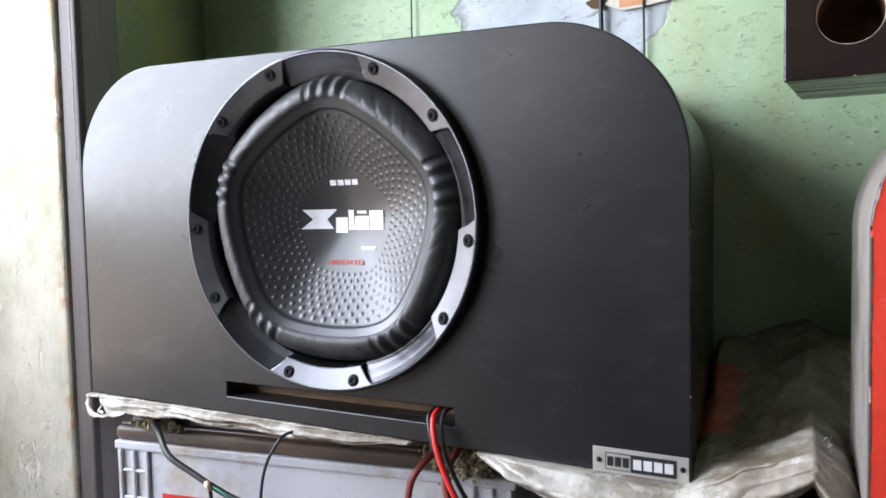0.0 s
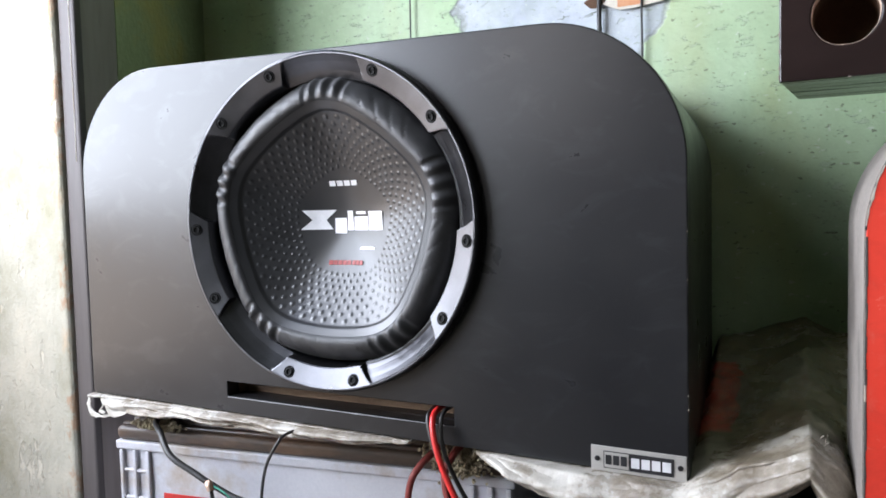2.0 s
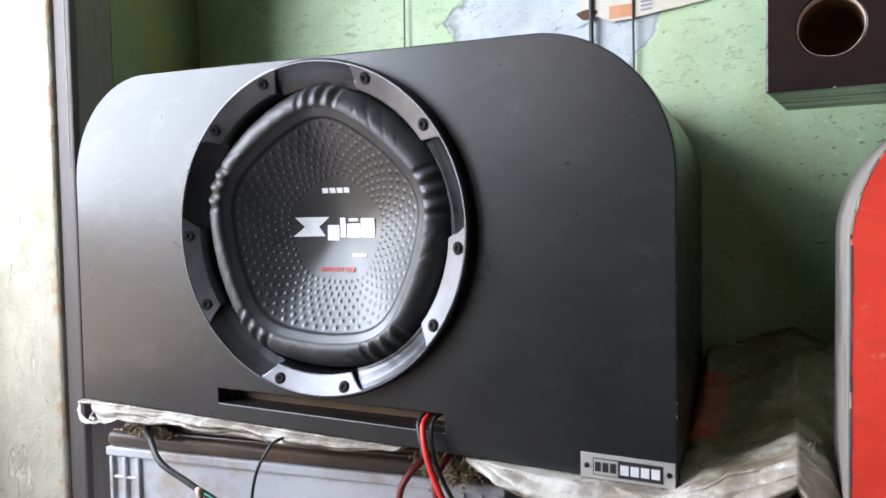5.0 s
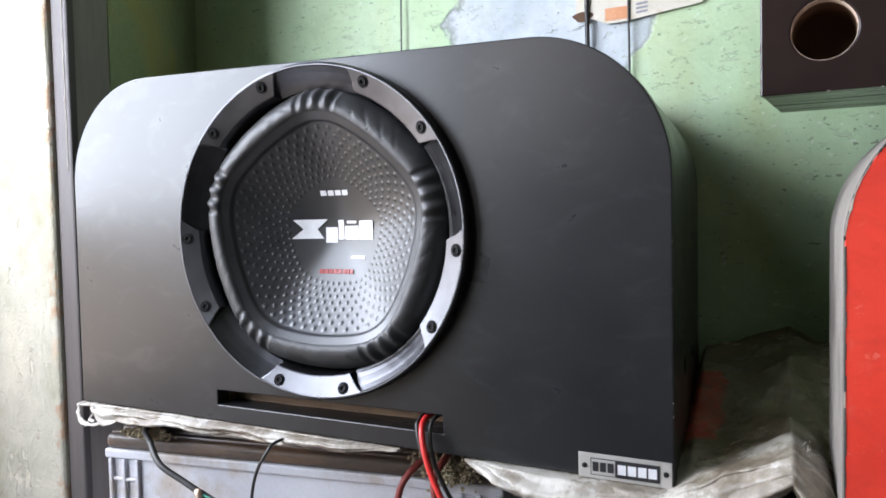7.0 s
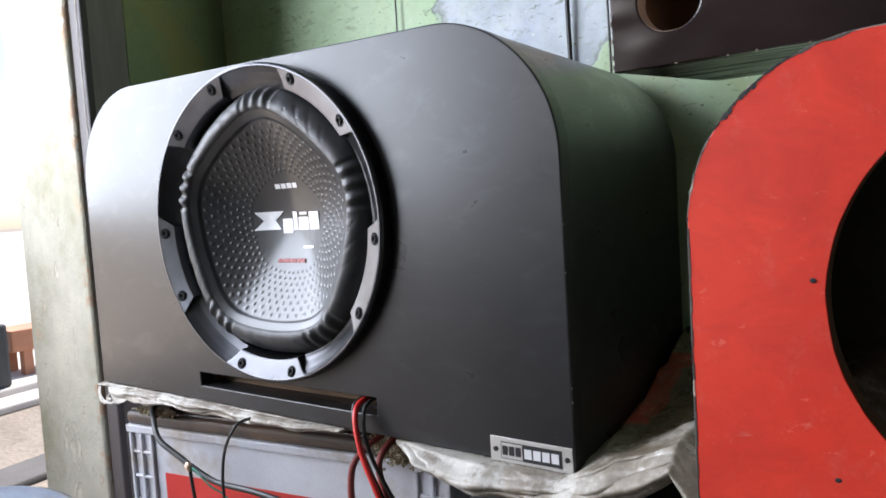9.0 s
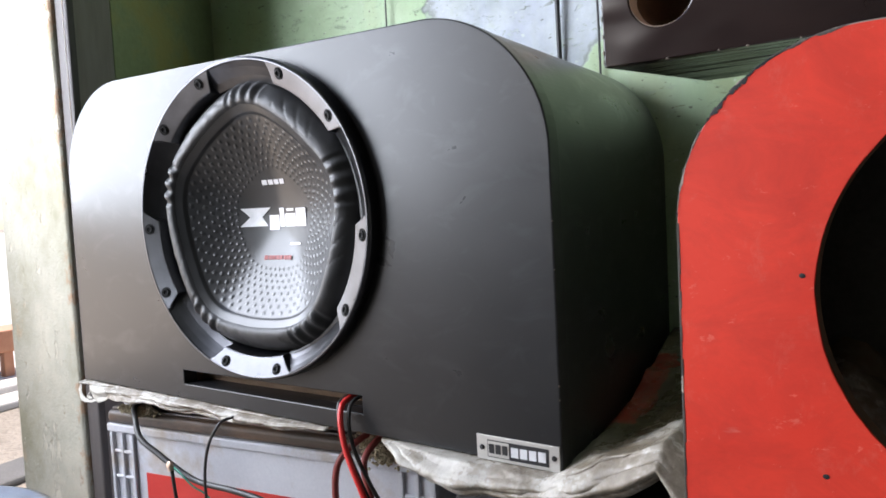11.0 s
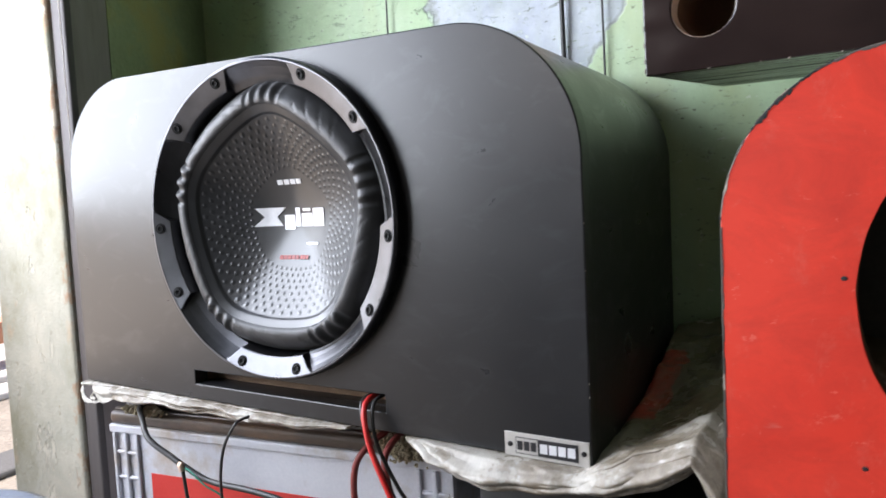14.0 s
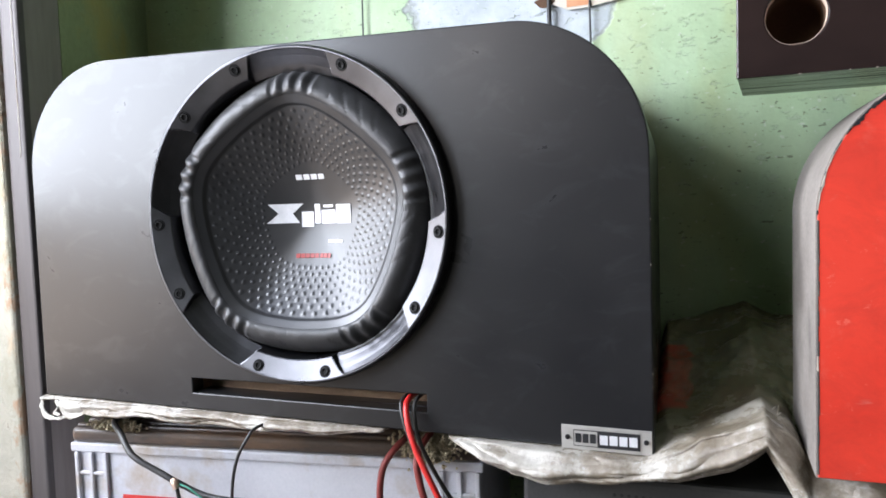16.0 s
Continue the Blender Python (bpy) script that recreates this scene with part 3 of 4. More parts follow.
for k in range(4):
    z, w = rng.uniform(0.82, 1.03), rng.uniform(0.0005, 0.0014)
    part("edge_chip", box((BX1 - 0.0006, -0.0001, z), (BX1 + 0.0002, 0.0008, z + w), 0.0001, 1), CHIP, sub_box)

# name plate with its two-tone panel; the lettering as plain bars
plate = part("name_plate", prism([[(0.2455, 0.8005), (0.3185, 0.7995), (0.3185, 0.8195), (0.2455, 0.8205)]], -0.0016, -0.0001, 0.0003), ALU, sub_box, "riveted aluminium name plate")
pz = 0.8100
part("light_field", prism([[(0.2555, pz - 0.0068), (0.2755, pz - 0.0070), (0.2755, pz + 0.0068), (0.2555, pz + 0.0070)]], -0.0019, -0.0017), BLACK_INK, plate)
part("light_field", prism([[(0.2562, pz - 0.0061), (0.2752, pz - 0.0063), (0.2752, pz + 0.0061), (0.2562, pz + 0.0063)]], -0.0022, -0.0020), ALU, plate)
part("dark_field", prism([[(0.2757, pz - 0.0071), (0.3095, pz - 0.0074), (0.3095, pz + 0.0065), (0.2757, pz + 0.0068)]], -0.0021, -0.0017), BLACK_INK, plate)
for k in range(3):
    x = 0.2572 + k * 0.0060
    part("lettering_bar", prism([[(x, pz - 0.0036), (x + 0.0048, pz - 0.0036), (x + 0.0048, pz + 0.0040), (x, pz + 0.0040)]], -0.0025, -0.0023), BLACK_INK, plate)
for k in range(4):
    x = 0.2772 + k * 0.0079
    part("lettering_bar", prism([[(x, pz - 0.0042), (x + 0.0064, pz - 0.0042), (x + 0.0064, pz + 0.0036), (x, pz + 0.0036)]], -0.0025, -0.0022), SILVER, plate)
for x in (0.2505, 0.3142):
    s = polar(16, 3, lambda a, j, x=x: (x + (0.0022, 0.0020, 0.0010)[j] * math.cos(a), (-0.0017, -0.0025, -0.0027)[j], pz + 0.0002 + (0.0022, 0.0020, 0.0010)[j] * math.sin(a)), True)
    part("rivet", s, BASKET, plate)

# ---- the driver in it ----
PHASE = radians(-2.4)
CORNER = radians(90) + PHASE
sub = thing("subwoofer", (0, -0.005, 0.8455), "round black car subwoofer with a dimpled cone, mounted in the box", "subwoofer")


def lean(p):
    """The driver sits a little proud at its upper left."""
    x, y, z = p
    return (x, y + 0.0275 * x - 0.0126 * (z - 1.0), z)


def pad_amount(a, r):
    """1 on the raised pads that carry the screw pairs, 0 in the pockets between; the pads' ends are cut on a slant."""
    d = abs((a - (CORNER + math.pi / 5) + math.pi / 5) % (2 * math.pi / 5) - math.pi / 5)
    return 1 - smooth01((math.degrees(d) - 17.0 - 4.6 * (r - 0.133) / 0.0232) / 1.1)


RING = [(0.1440, 0.0065), (0.1555, 0.0065), (0.1562, -0.0030), (0.1560, -0.0150), (0.1552, -0.0172), (0.1538, -0.0180), (0.1526, -0.0179), (0.1518, -0.0174), (0.1430, -0.0142), (0.1352, -0.0113), (0.1342, -0.0103), (0.1330, 0.0005)]
POCKET = [(0.1440, 0.0065), (0.1555, 0.0065), (0.1562, -0.0030), (0.1560, -0.0150), (0.1552, -0.0172), (0.1538, -0.0180), (0.1526, -0.0178), (0.1518, -0.0162), (0.1475, -0.0118), (0.1425, -0.0075), (0.1400, -0.0055), (0.1330, -0.0010)]


def denser(profile, n=4):
    """The same outline with more steps between its corners."""
    out = [tuple(p[i] + (q[i] - p[i]) * k / n for i in (0, 1)) for p, q in zip(profile, profile[1:]) for k in range(n)]
    return out + [profile[-1]]


RING, POCKET = denser(RING), denser(POCKET)


def ring_point(a, j):
    p = pad_amount(a, RING[j][0])
    r, y = (RING[j][i] * p + POCKET[j][i] * (1 - p) for i in (0, 1))
    return lean((r * math.cos(a), y, 1.0 + r * math.sin(a)))


ring_me = mesh_of(polar(720, len(RING), ring_point), "basket_ring", BASKET)
part("basket_ring", ring_me, BASKET, sub, "satin dark metal mounting ring")
profile = [(0.0058, 0.0030), (0.0058, -0.0003), (0.0054, -0.0005), (0.0044, -0.0002), (0.0012, -0.0002)]
screw = polar(18, len(profile), lambda a, j: (profile[j][0] * math.cos(a), profile[j][1], profile[j][0] * math.sin(a)), True)
screw_me = mesh_of(screw, "screw", BOLT)
head = [(0.0040, -0.0001), (0.0039, -0.0010), (0.0035, -0.0014), (0.0026, -0.0014), (0.0023, -0.0011), (0.0021, -0.0003)]
head_me = mesh_of(polar(18, len(head), lambda a, j: (head[j][0] * math.cos(a) * (1 if j < 4 else 0.92 + 0.08 * math.cos(6 * a)), head[j][1], head[j][0] * math.sin(a))), "socket_head", HEAD)
for k in range(5):
    for s in (-1, 1):
        a = CORNER + math.pi / 5 + k * 2 * math.pi / 5 + s * radians(14)
        ob = part("screw", screw_me, BOLT, sub, "black socket-head screw" if k == 0 and s < 0 else "")
        out = Vector((math.cos(a), 0, math.sin(a)))
        ob.matrix_basis = Matrix.Translation(lean((0.146 * out.x, -0.0153, 1.0 + 0.146 * out.z))) @ Matrix.Rotation(radians(20), 4, Vector((0, 1, 0)).cross(out))
        part("socket_head", head_me, HEAD, ob, "black hexagon socket head" if k == 0 and s < 0 else "")


def petal(a, base, swing):
    return base * (1 + swing * math.cos(5 * (a - CORNER)) + swing * 0.12 * math.cos(10 * (a - CORNER)))


def surround_point(a, j, n=15):
    """A thick half roll; ribbed where the pentagon has its corners."""
    t = j / (n - 1)
    r_out, r_in = petal(a, 0.1328, 0.024), petal(a, 0.1084, 0.036)
    d = (a - CORNER + math.pi / 5) % (2 * math.pi / 5) - math.pi / 5
    deg = math.degrees(d)
    rib = math.cos(deg / 6.3 * 2 * math.pi) * (1 - smooth01((abs(deg) - 10.0) / 2.5))
    crease = 0.0006 * noise.noise((math.cos(a) * 12, math.sin(a) * 12, t * 2)) + 0.00012 * math.sin(31 * a + 7 * t)
    crease += -0.0019 * max(0.0, 1 - abs((math.degrees(a) * 0.11 + 1.7 * t) % 1.0 - 0.5) / 0.06) * (1 if abs(deg) > 13 and math.sin(a * 7.3 + 1.0) > -0.2 else 0)
    r = r_out + (r_in - r_out) * t
    h = math.sin(math.pi * t) ** 0.62
    y = 0.0045 - 0.0135 * t - h * (0.0088 + 0.0017 * rib + crease)
    return lean(((r + 0.0006 * rib * h) * math.cos(a), y, 1.0 + (r + 0.0006 * rib * h) * math.sin(a)))


part("surround", polar(540, 15, surround_point), RUBBER, sub, "ribbed black rubber surround", smooth=True)
RAYS, RINGS, RIM = 50, 8, 0.1087


def dish(s):
    return 0.034 - 0.0415 * s ** 1.8


def cone_point(a, j, n=116):
    """A shallow dish with rows of raised dots between its smooth middle and flat rim."""
    t = j / (n - 1)
    rim = petal(a, RIM, 0.036)
    r = rim * (1 - t) + 0.0008 * t
    s = r / rim
    y = dish(s) - 0.0016 * smooth01((s - 0.915) / 0.02)
    u = (s - 0.480) / 0.0565
    if -0.5 < u < RINGS - 0.5:
        k = round(u)
        row = a * RAYS / (2 * math.pi) + 0.5 * (k % 2)
        du, dv = (u - k) * 0.0565 * RIM, (row - round(row)) * 2 * math.pi / RAYS * r
        size = 0.0007 + 0.0011 * s
        y -= 0.0009 * math.exp(-((du * du + dv * dv) / size ** 2) ** 1.5) * (0.35 + 0.65 * s)
    return lean((r * math.cos(a), y, 1.0 + r * math.sin(a)))


cone = part("cone", polar(RAYS * 10, 116, cone_point, True), CONE, sub, "glossy black cone with rows of raised dots", smooth=True)


def mark(loop, mat, name, label=""):
    """A print that follows the middle of the cone."""
    bm = prism([loop], 0.0, 0.0006)
    bmesh.ops.subdivide_edges(bm, edges=bm.edges[:], cuts=2, use_grid_fill=True)
    for v in bm.verts:
        v.co.y = dish(math.hypot(v.co.x, v.co.z - 1.0) / RIM) - 0.0007 - (0.0006 - v.co.y) * 0.4 + 0.0275 * v.co.x - 0.0126 * (v.co.z - 1.0)
    return part(name, bm, mat, cone, label)


def bar(x, z, w, h, lean=0.0):
    return [(x, z), (x + w, z), (x + w + lean, z + h), (x + lean, z + h)]


# the maker's marks as plain shapes
mark([(-0.047, 1.0125), (-0.012, 1.0125), (-0.0235, 1.0030), (-0.017, 0.9935), (-0.049, 0.9935), (-0.0375, 1.0030)], SILVER, "logo_block", "plain silver logo blocks")
for x, z, w, h in ((-0.0145, 0.9895, 0.0125, 0.0150), (-0.0005, 0.9925, 0.0060, 0.0190), (0.0070, 0.9925, 0.0160, 0.0130), (0.0095, 1.0080, 0.0110, 0.0026), (0.0245, 0.9925, 0.0170, 0.0180), (0.0150, 0.9740, 0.0165, 0.0022)):
    mark(bar(x, z, w, h), SILVER, "logo_block")
for k in range(4):
    mark(bar(-0.0155 + k * 0.0080, 1.0355, 0.0064, 0.0050), SILVER, "maker_bar", "small plain silver bars" if k == 0 else "")
for k in range(5):
    mark(bar(-0.019 + k * 0.0050, 0.9592, 0.0042, 0.0042), RED_PRINT, "red_bar", "small dark red bars" if k == 0 else "")
for k in range(3):
    mark(bar(0.0068 + k * 0.0042, 0.9592, 0.0034, 0.0042), RED_PRINT, "red_bar")

# ---- the red box beside it, and the lacquered one on top ----
RX0, RX1, RZ0, RZ1, RY0, RY1 = 0.4305, 0.815, 0.8165, 1.0865, -0.064, 0.100
red_box = thing("red_speaker_box", (0.62, 0.05, 0.8165), "scuffed red-faced empty speaker box with a large cut-out", "speaker box")
hole = [(x + 0.0005 * noise.noise((x * 90, z * 90, 0.7)), z + 0.0005 * noise.noise((x * 90, z * 90, 5.7))) for k, (x, z) in enumerate(circle(0.6165, 0.9485, 0.115, 180))]
part("front_panel", prism([arch(RX0, RX1, RZ0, RZ1, 0.098), hole], RY0, RY0 + 0.0026, 0.0004), RED, red_box, "scuffed red painted front with chipped edges")
part("body", prism([arch(RX0, RX1, RZ0, RZ1, 0.098, inset=-0.0011), arch(RX0, RX1, RZ0, RZ1, 0.098, inset=0.015)], RY0 + 0.0028, RY1 - 0.012), DUSTY_SIDE, red_box, "dusty grey-brown sides")
part("baffle_edge", prism([circle(0.6165, 0.9485, 0.126, 120), circle(0.6165, 0.9485, 0.1148, 120)], RY0 + 0.0028, RY0 + 0.018), RAW_MDF, red_box, "raw board edge inside the cut-out")
part("back_panel", prism([arch(RX0, RX1, RZ0, RZ1, 0.098, inset=0.0008)], RY1 - 0.0118, RY1, 0.001), DUSTY_BLACK, red_box)
# paint knocked off along the rounded shoulder
for a0, a1, deep, mat in ((146, 119, 0.0042, BLACK_INK), (118, 96, 0.0022, DUSTY_BLACK), (176, 150, 0.0010, CHIP)):
    outer, inner = [], []
    for k in range(41):
        a, f = radians(a0 + (a1 - a0) * k / 40), math.sin(math.pi * k / 40) ** 0.5
        for pts, r in ((outer, 0.0983), (inner, 0.0983 - max(0.0003, deep * f * (0.5 + 0.9 * noise.noise((k * 0.13, deep * 900, 0.5)) + 0.5 * noise.noise((k * 0.71, deep * 700, 4.5)))))):
            pts.append((RX0 + 0.098 + r * math.cos(a), RZ1 - 0.098 + r * math.sin(a)))
    part("worn_rim", prism([outer + inner[::-1]], RY0 - 0.0003, RY0 + 0.0024), mat, red_box)
rng = random.Random(5)
rim = arch(RX0, RX1, RZ0, RZ1, 0.098, 30)[2:]
for k, w in ((25, 0.0035), (26, 0.003), (27, 0.0045), (30, 0.0012), (20, 0.0010), (23, 0.0014)):
    (x, z), (x2, z2) = rim[k + 14 if k + 14 < len(rim) else -2], rim[k + 15 if k + 15 < len(rim) else -1]
    m = pose(x, RY0 + 0.0006, z, 0, -math.degrees(math.atan2(z2 - z, x2 - x)), 0)
    chip = box((-w, -0.0008, -0.0007), (w, 0.002, 0.0006), 0.0003, 1, m=m)
    part("chipped_edge", chip, BLACK_INK if 25 <= k <= 27 else CHIP, red_box)
for k in range(len(rim) - 1):
    (x, z), (x2, z2) = rim[k], rim[k + 1]
    if x < 0.60 and z > 0.93 and rng.random() < 0.3:
        w = rng.uniform(0.0006, 0.0028)
        m = pose(x, RY0 + 0.0006, z, 0, -math.degrees(math.atan2(z2 - z, x2 - x)), 0)
        part("chipped_edge", box((-w, -0.0007, -0.0010), (w, 0.002, 0.0002), 0.0002, 1, m=m), rng.choice((DUSTY_BLACK, DUSTY_BLACK, BLACK_INK, CHIP)), red_box)
for k in range(17):
    z, w = RZ0 + 0.002 + k * 0.010, 0.01005
    part("worn_edge", box((RX0 - 0.0006, RY0 - 0.0003, z), (RX0 + rng.uniform(0.0003, 0.0010), RY0 + 0.0022, z + w), 0.0002, 1), rng.choice((DUSTY_BLACK, DUSTY_BLACK, CHIP)), red_box)
for x, z in ((0.4955, 0.9585), (0.505, 0.8505)):
    part("screw_hole", polar(10, 2, lambda a, j, x=x, z=z: (x + (0.0017, 0.0008)[j] * math.cos(a), RY0 - (0.0003, 0.0005)[j], z + (0.0014, 0.0006)[j] * math.sin(a)), True), BLACK_INK, red_box)

def heap_point(u, v):
    """A cloth pushed up against the back of the red box."""
    x, y = 0.447 + 0.20 * u, 0.0 + 0.084 * v
    h = 0.058 * math.exp(-((x - 0.503) / 0.034) ** 2) + 0.036 * math.exp(-((x - 0.60) / 0.05) ** 2)
    edge = smooth01(u / 0.12) * smooth01((1 - u) / 0.12) * smooth01(v / 0.4)
    return (x, y, 0.8330 + edge * (0.006 + h * (0.25 + 0.75 * v) + 0.008 * abs(noise.noise((x * 38, y * 30, 2.0)))))


bm = bmesh.new()
grid = [[bm.verts.new(heap_point(i / 60, j / 24)) for j in range(25)] for i in range(61)]
for i in range(60):
    for j in range(24):
        bm.faces.new((grid[i][j], grid[i + 1][j], grid[i + 1][j + 1], grid[i][j + 1]))
tagged(part("cloth", bm, SACK, smooth=True), "crumpled off-white cloth pushed inside the red box", "cloth")

lac = thing("lacquered_speaker_box", (0.5, 0.05, 1.088), "dark brown lacquered speaker box with a round port, worn edges", "speaker box")
LM = Matrix.Translation((0.001, -0.046, 1.0868)) @ pose(0, 0, 0, 3.6, 0, 0)


def laid(bm):
    for v in bm.verts:
        v.co.x += 0.055 * v.co.y
    bmesh.ops.transform(bm, matrix=LM, verts=bm.verts)
    return bm


LX0, LX1, LH, LD = 0.3815, 0.80, 0.19, 0.20
part("front_panel", laid(prism([[(LX0, 0), (LX1, 0), (LX1, LH), (LX0, LH)], circle(0.4185, 0.0385, 0.0192, 40), circle(0.62, 0.10, 0.07, 48)], 0.0, 0.012, 0.001)), LACQUER, lac, "glossy dark brown front")
shell = bmesh.new()
box((LX0, 0.0122, 0.0122), (LX0 + 0.012, LD, LH), 0.0008, 1, shell)
box((LX1 - 0.012, 0.0122, 0.0122), (LX1, LD, LH), 0.0008, 1, shell)
box((LX0, 0.0122, 0), (LX1, LD, 0.012), 0.0008, 1, shell)
box((LX0 + 0.0122, 0.0122, LH - 0.012), (LX1 - 0.0122, LD, LH), 0.0008, 1, shell)
box((LX0 + 0.0122, LD - 0.012, 0.0122), (LX1 - 0.0122, LD, LH - 0.0122), bm=shell)
part("body", laid(shell), LACQUER_BASE, lac, "streaky glossy underside")
pipe = [(0.0192, 0.0122), (0.0190, 0.0122), (0.0187, 0.0125), (0.0187, 0.030), (0.0186, 0.060), (0.0040, 0.062)]
tubebm = polar(40, 6, lambda a, j: (0.4185 + pipe[j][0] * math.cos(a), pipe[j][1], 0.0385 + pipe[j][0] * math.sin(a)), True)
part("port_tube", laid(tubebm), PORT_DARK, lac, "dark brown inside of the port", smooth=True)
lip = [(0.01915, 0.0010), (0.0190, 0.0006), (0.0188, 0.0012), (0.0187, 0.0120)]
lipbm = polar(40, 4, lambda a, j: (0.4185 + (lip[j][0] + 0.00022 * math.sin(7 * a) * math.sin(3 * a + 1)) * math.cos(a), lip[j][1], 0.0385 + (lip[j][0] + 0.00022 * math.sin(5 * a)) * math.sin(a)))
part("port_edge", laid(lipbm), PORT_BROWN, lac, "raw pale cut edge of the port", smooth=True)
rng, wear = random.Random(3), []
for k in range(9):
    z, w = rng.uniform(0.0, 0.12), rng.uniform(0.0006, 0.0035)
    wear.append(((LX0 - 0.0004, -0.0004, z), (LX0 + rng.uniform(0.0001, 0.0006), 0.0004, z + w)))
for k in range(7):
    x, w = rng.uniform(LX0, 0.56), rng.uniform(0.0005, 0.0018)
    wear.append(((x, -0.0004, -0.0004), (x + w, 0.0006, rng.uniform(0.0003, 0.0008))))
for lo, hi in wear:
    part("worn_edge", laid(box(lo, hi, 0.0003, 1)), CHIP, lac)

# ---- the battery under the box ----
bat = thing("battery", (-0.08, 0.13, 0.53), "large white lead-acid battery with a grimy brown lid and corroded terminals", "battery")
BM = Matrix.Translation((-0.3195, 0.016, 0.0)) @ pose(0, 0, 0, 0, 0, 7.0)
BL, BW = 0.475, 0.20


def inbat(bm):
    bmesh.ops.transform(bm, matrix=BM, verts=bm.verts)
    return bm


part("case", inbat(box((0.004, 0.004, 0.53), (BL - 0.004, BW, 0.752), 0.003, 2)), CASE_WHITE, bat, "aged white plastic case")
part("rim", inbat(box((0.0, -0.001, 0.7415), (BL, BW + 0.002, 0.7520), 0.002, 2)), CASE_WHITE, bat)
lid = bmesh.new()
box((0.001, -0.0005, 0.7521), (BL - 0.001, BW, 0.7690), 0.006, 4, lid)
box((0.012, 0.014, 0.768), (BL - 0.012, BW - 0.01, 0.7760), 0.004, 3, lid)
box((0.006, 0.0045, 0.7685), (BL - 0.006, 0.0125, 0.7725), 0.0018, 2, lid)
part("lid", inbat(lid), LID_BROWN, bat, "grimy dark brown lid")
for x0 in (0.004, BL - 0.046):
    for k in range(3):
        part("rib", inbat(box((x0 + k * 0.0185, -0.0005, 0.54), (x0 + k * 0.0185 + 0.005, 0.0042, 0.7414), 0.0012, 2)), CASE_WHITE, bat)
    for k in range(6):
        z = 0.715 - k * 0.032
        part("rib", inbat(box((x0 + 0.0052, 0.0002, z), (x0 + 0.0368, 0.0040, z + 0.004), 0.001, 1)), CASE_WHITE, bat)
part("label", inbat(box((0.062, 0.0030, 0.56), (BL - 0.12, 0.0038, 0.694))), LABEL_RED, bat, "plain red sticker")
for k, x in enumerate((0.068, 0.430)):
    top = BM @ Vector((x, 0.022, 0.776))
    term = part("terminal", inbat(polar(20, 5, lambda a, j, x=x: (x + (0.013, 0.012, 0.0105, 0.009, 0.004)[j] * math.cos(a), 0.022 + (0.013, 0.012, 0.0105, 0.009, 0.004)[j] * math.sin(a), (0.770, 0.781, 0.784, 0.794, 0.795)[j]), True)), LID_BROWN, bat, "corroded lead terminal post")
    part("corrosion", clump((top.x - 0.004 * k, top.y - 0.026 - 0.006 * k, top.z - 0.001 - 0.004 * k), (0.030, 0.011, 0.006) if k == 0 else (0.034, 0.014, 0.018), 520 + 500 * k, 0.0021, 11 + k), CORROSION, term, "crumbly yellowish corrosion")

# ---- the amplifier under the sack ----
amp = thing("amplifier", (0.45, 0.14, 0.53), "charcoal steel amplifier case half hidden under the sack", "amplifier")
part("case", box((0.205, 0.022, 0.545), (0.78, 0.32, 0.770), 0.004, 2), AMP_GREY, amp)
for x in (0.23, 0.75):
    for y in (0.05, 0.29):
        part("foot", box((x - 0.012, y - 0.012, 0.53), (x + 0.012, y + 0.012, 0.546), 0.002, 1), RUBBER, amp)
for j in range(3):
    for k in range(9):
        x, z = 0.285 + k * 0.006, 0.755 - j * 0.008
        part("vent_hole", polar(8, 2, lambda a, i, x=x, z=z: (x + (0.0016, 0.0010)[i] * math.cos(a), 0.0216 - 0.0002 * i, z + (0.0016, 0.0010)[i] * math.sin(a)), True), BLACK_INK, amp)

# ---- the sack that lies over battery and amplifier ----


LIP = ((-0.336, 0.8085), (-0.306, 0.8065), (-0.300, 0.790), (-0.290, 0.787), (-0.27, 0.793), (-0.22, 0.792), (-0.17, 0.793), (-0.13, 0.7915), (-0.04, 0.7905), (0.03, 0.794), (0.07, 0.799), (0.09, 0.8025), (0.13, 0.8015), (0.16, 0.795), (0.18, 0.788), (0.205, 0.779), (0.232, 0.772), (0.278, 0.773), (0.339, 0.787), (0.379, 0.803), (0.402, 0.818), (0.43, 0.765), (0.60, 0.755))
CREST = ((-0.36, 0.0), (0.322, 0.0), (0.345, 0.006), (0.402, 0.034), (0.430, 0.012), (0.60, 0.012))


def along(table, x):
    return float(np.interp(x, [p[0] for p in table], [p[1] for p in table]))


def wrinkle(x, y, k):
    """Sharp folds of thin plastic cloth, about -1 to 1."""
    a = 1 - 2 * abs(noise.noise((x * 13 + y * 9, y * 11 - x * 6, k)))
    b = 1 - 2 * abs(noise.noise((x * 34 - y * 21, y * 30 + x * 17, k + 4.0)))
    c = 1 - 2 * abs(noise.noise((x * 80 + y * 55, y * 75 - x * 38, k + 8.0)))
    return 0.68 * a + 0.22 * b + 0.10 * c


def sack_top(x, y):
    """Height of the sacking: pressed flat under the boxes, crumpled elsewhere."""
    z = 0.8035 + SKEW * x if x < 0.322 else 0.798
    free = smooth01((x - 0.310 + 0.045 * max(y, 0.0)) / 0.02) * (1 - smooth01((x - 0.420) / 0.012) * (1 - smooth01((y - 0.108) / 0.02)))
    z += along(CREST, x) * (1 - 0.45 * smooth01((y - 0.03) / 0.12))
    z += free * (0.052 * smooth01((y - 0.05) / 0.28) + 0.0110 * wrinkle(x * 0.8, y * 0.8, 0.3))
    return z


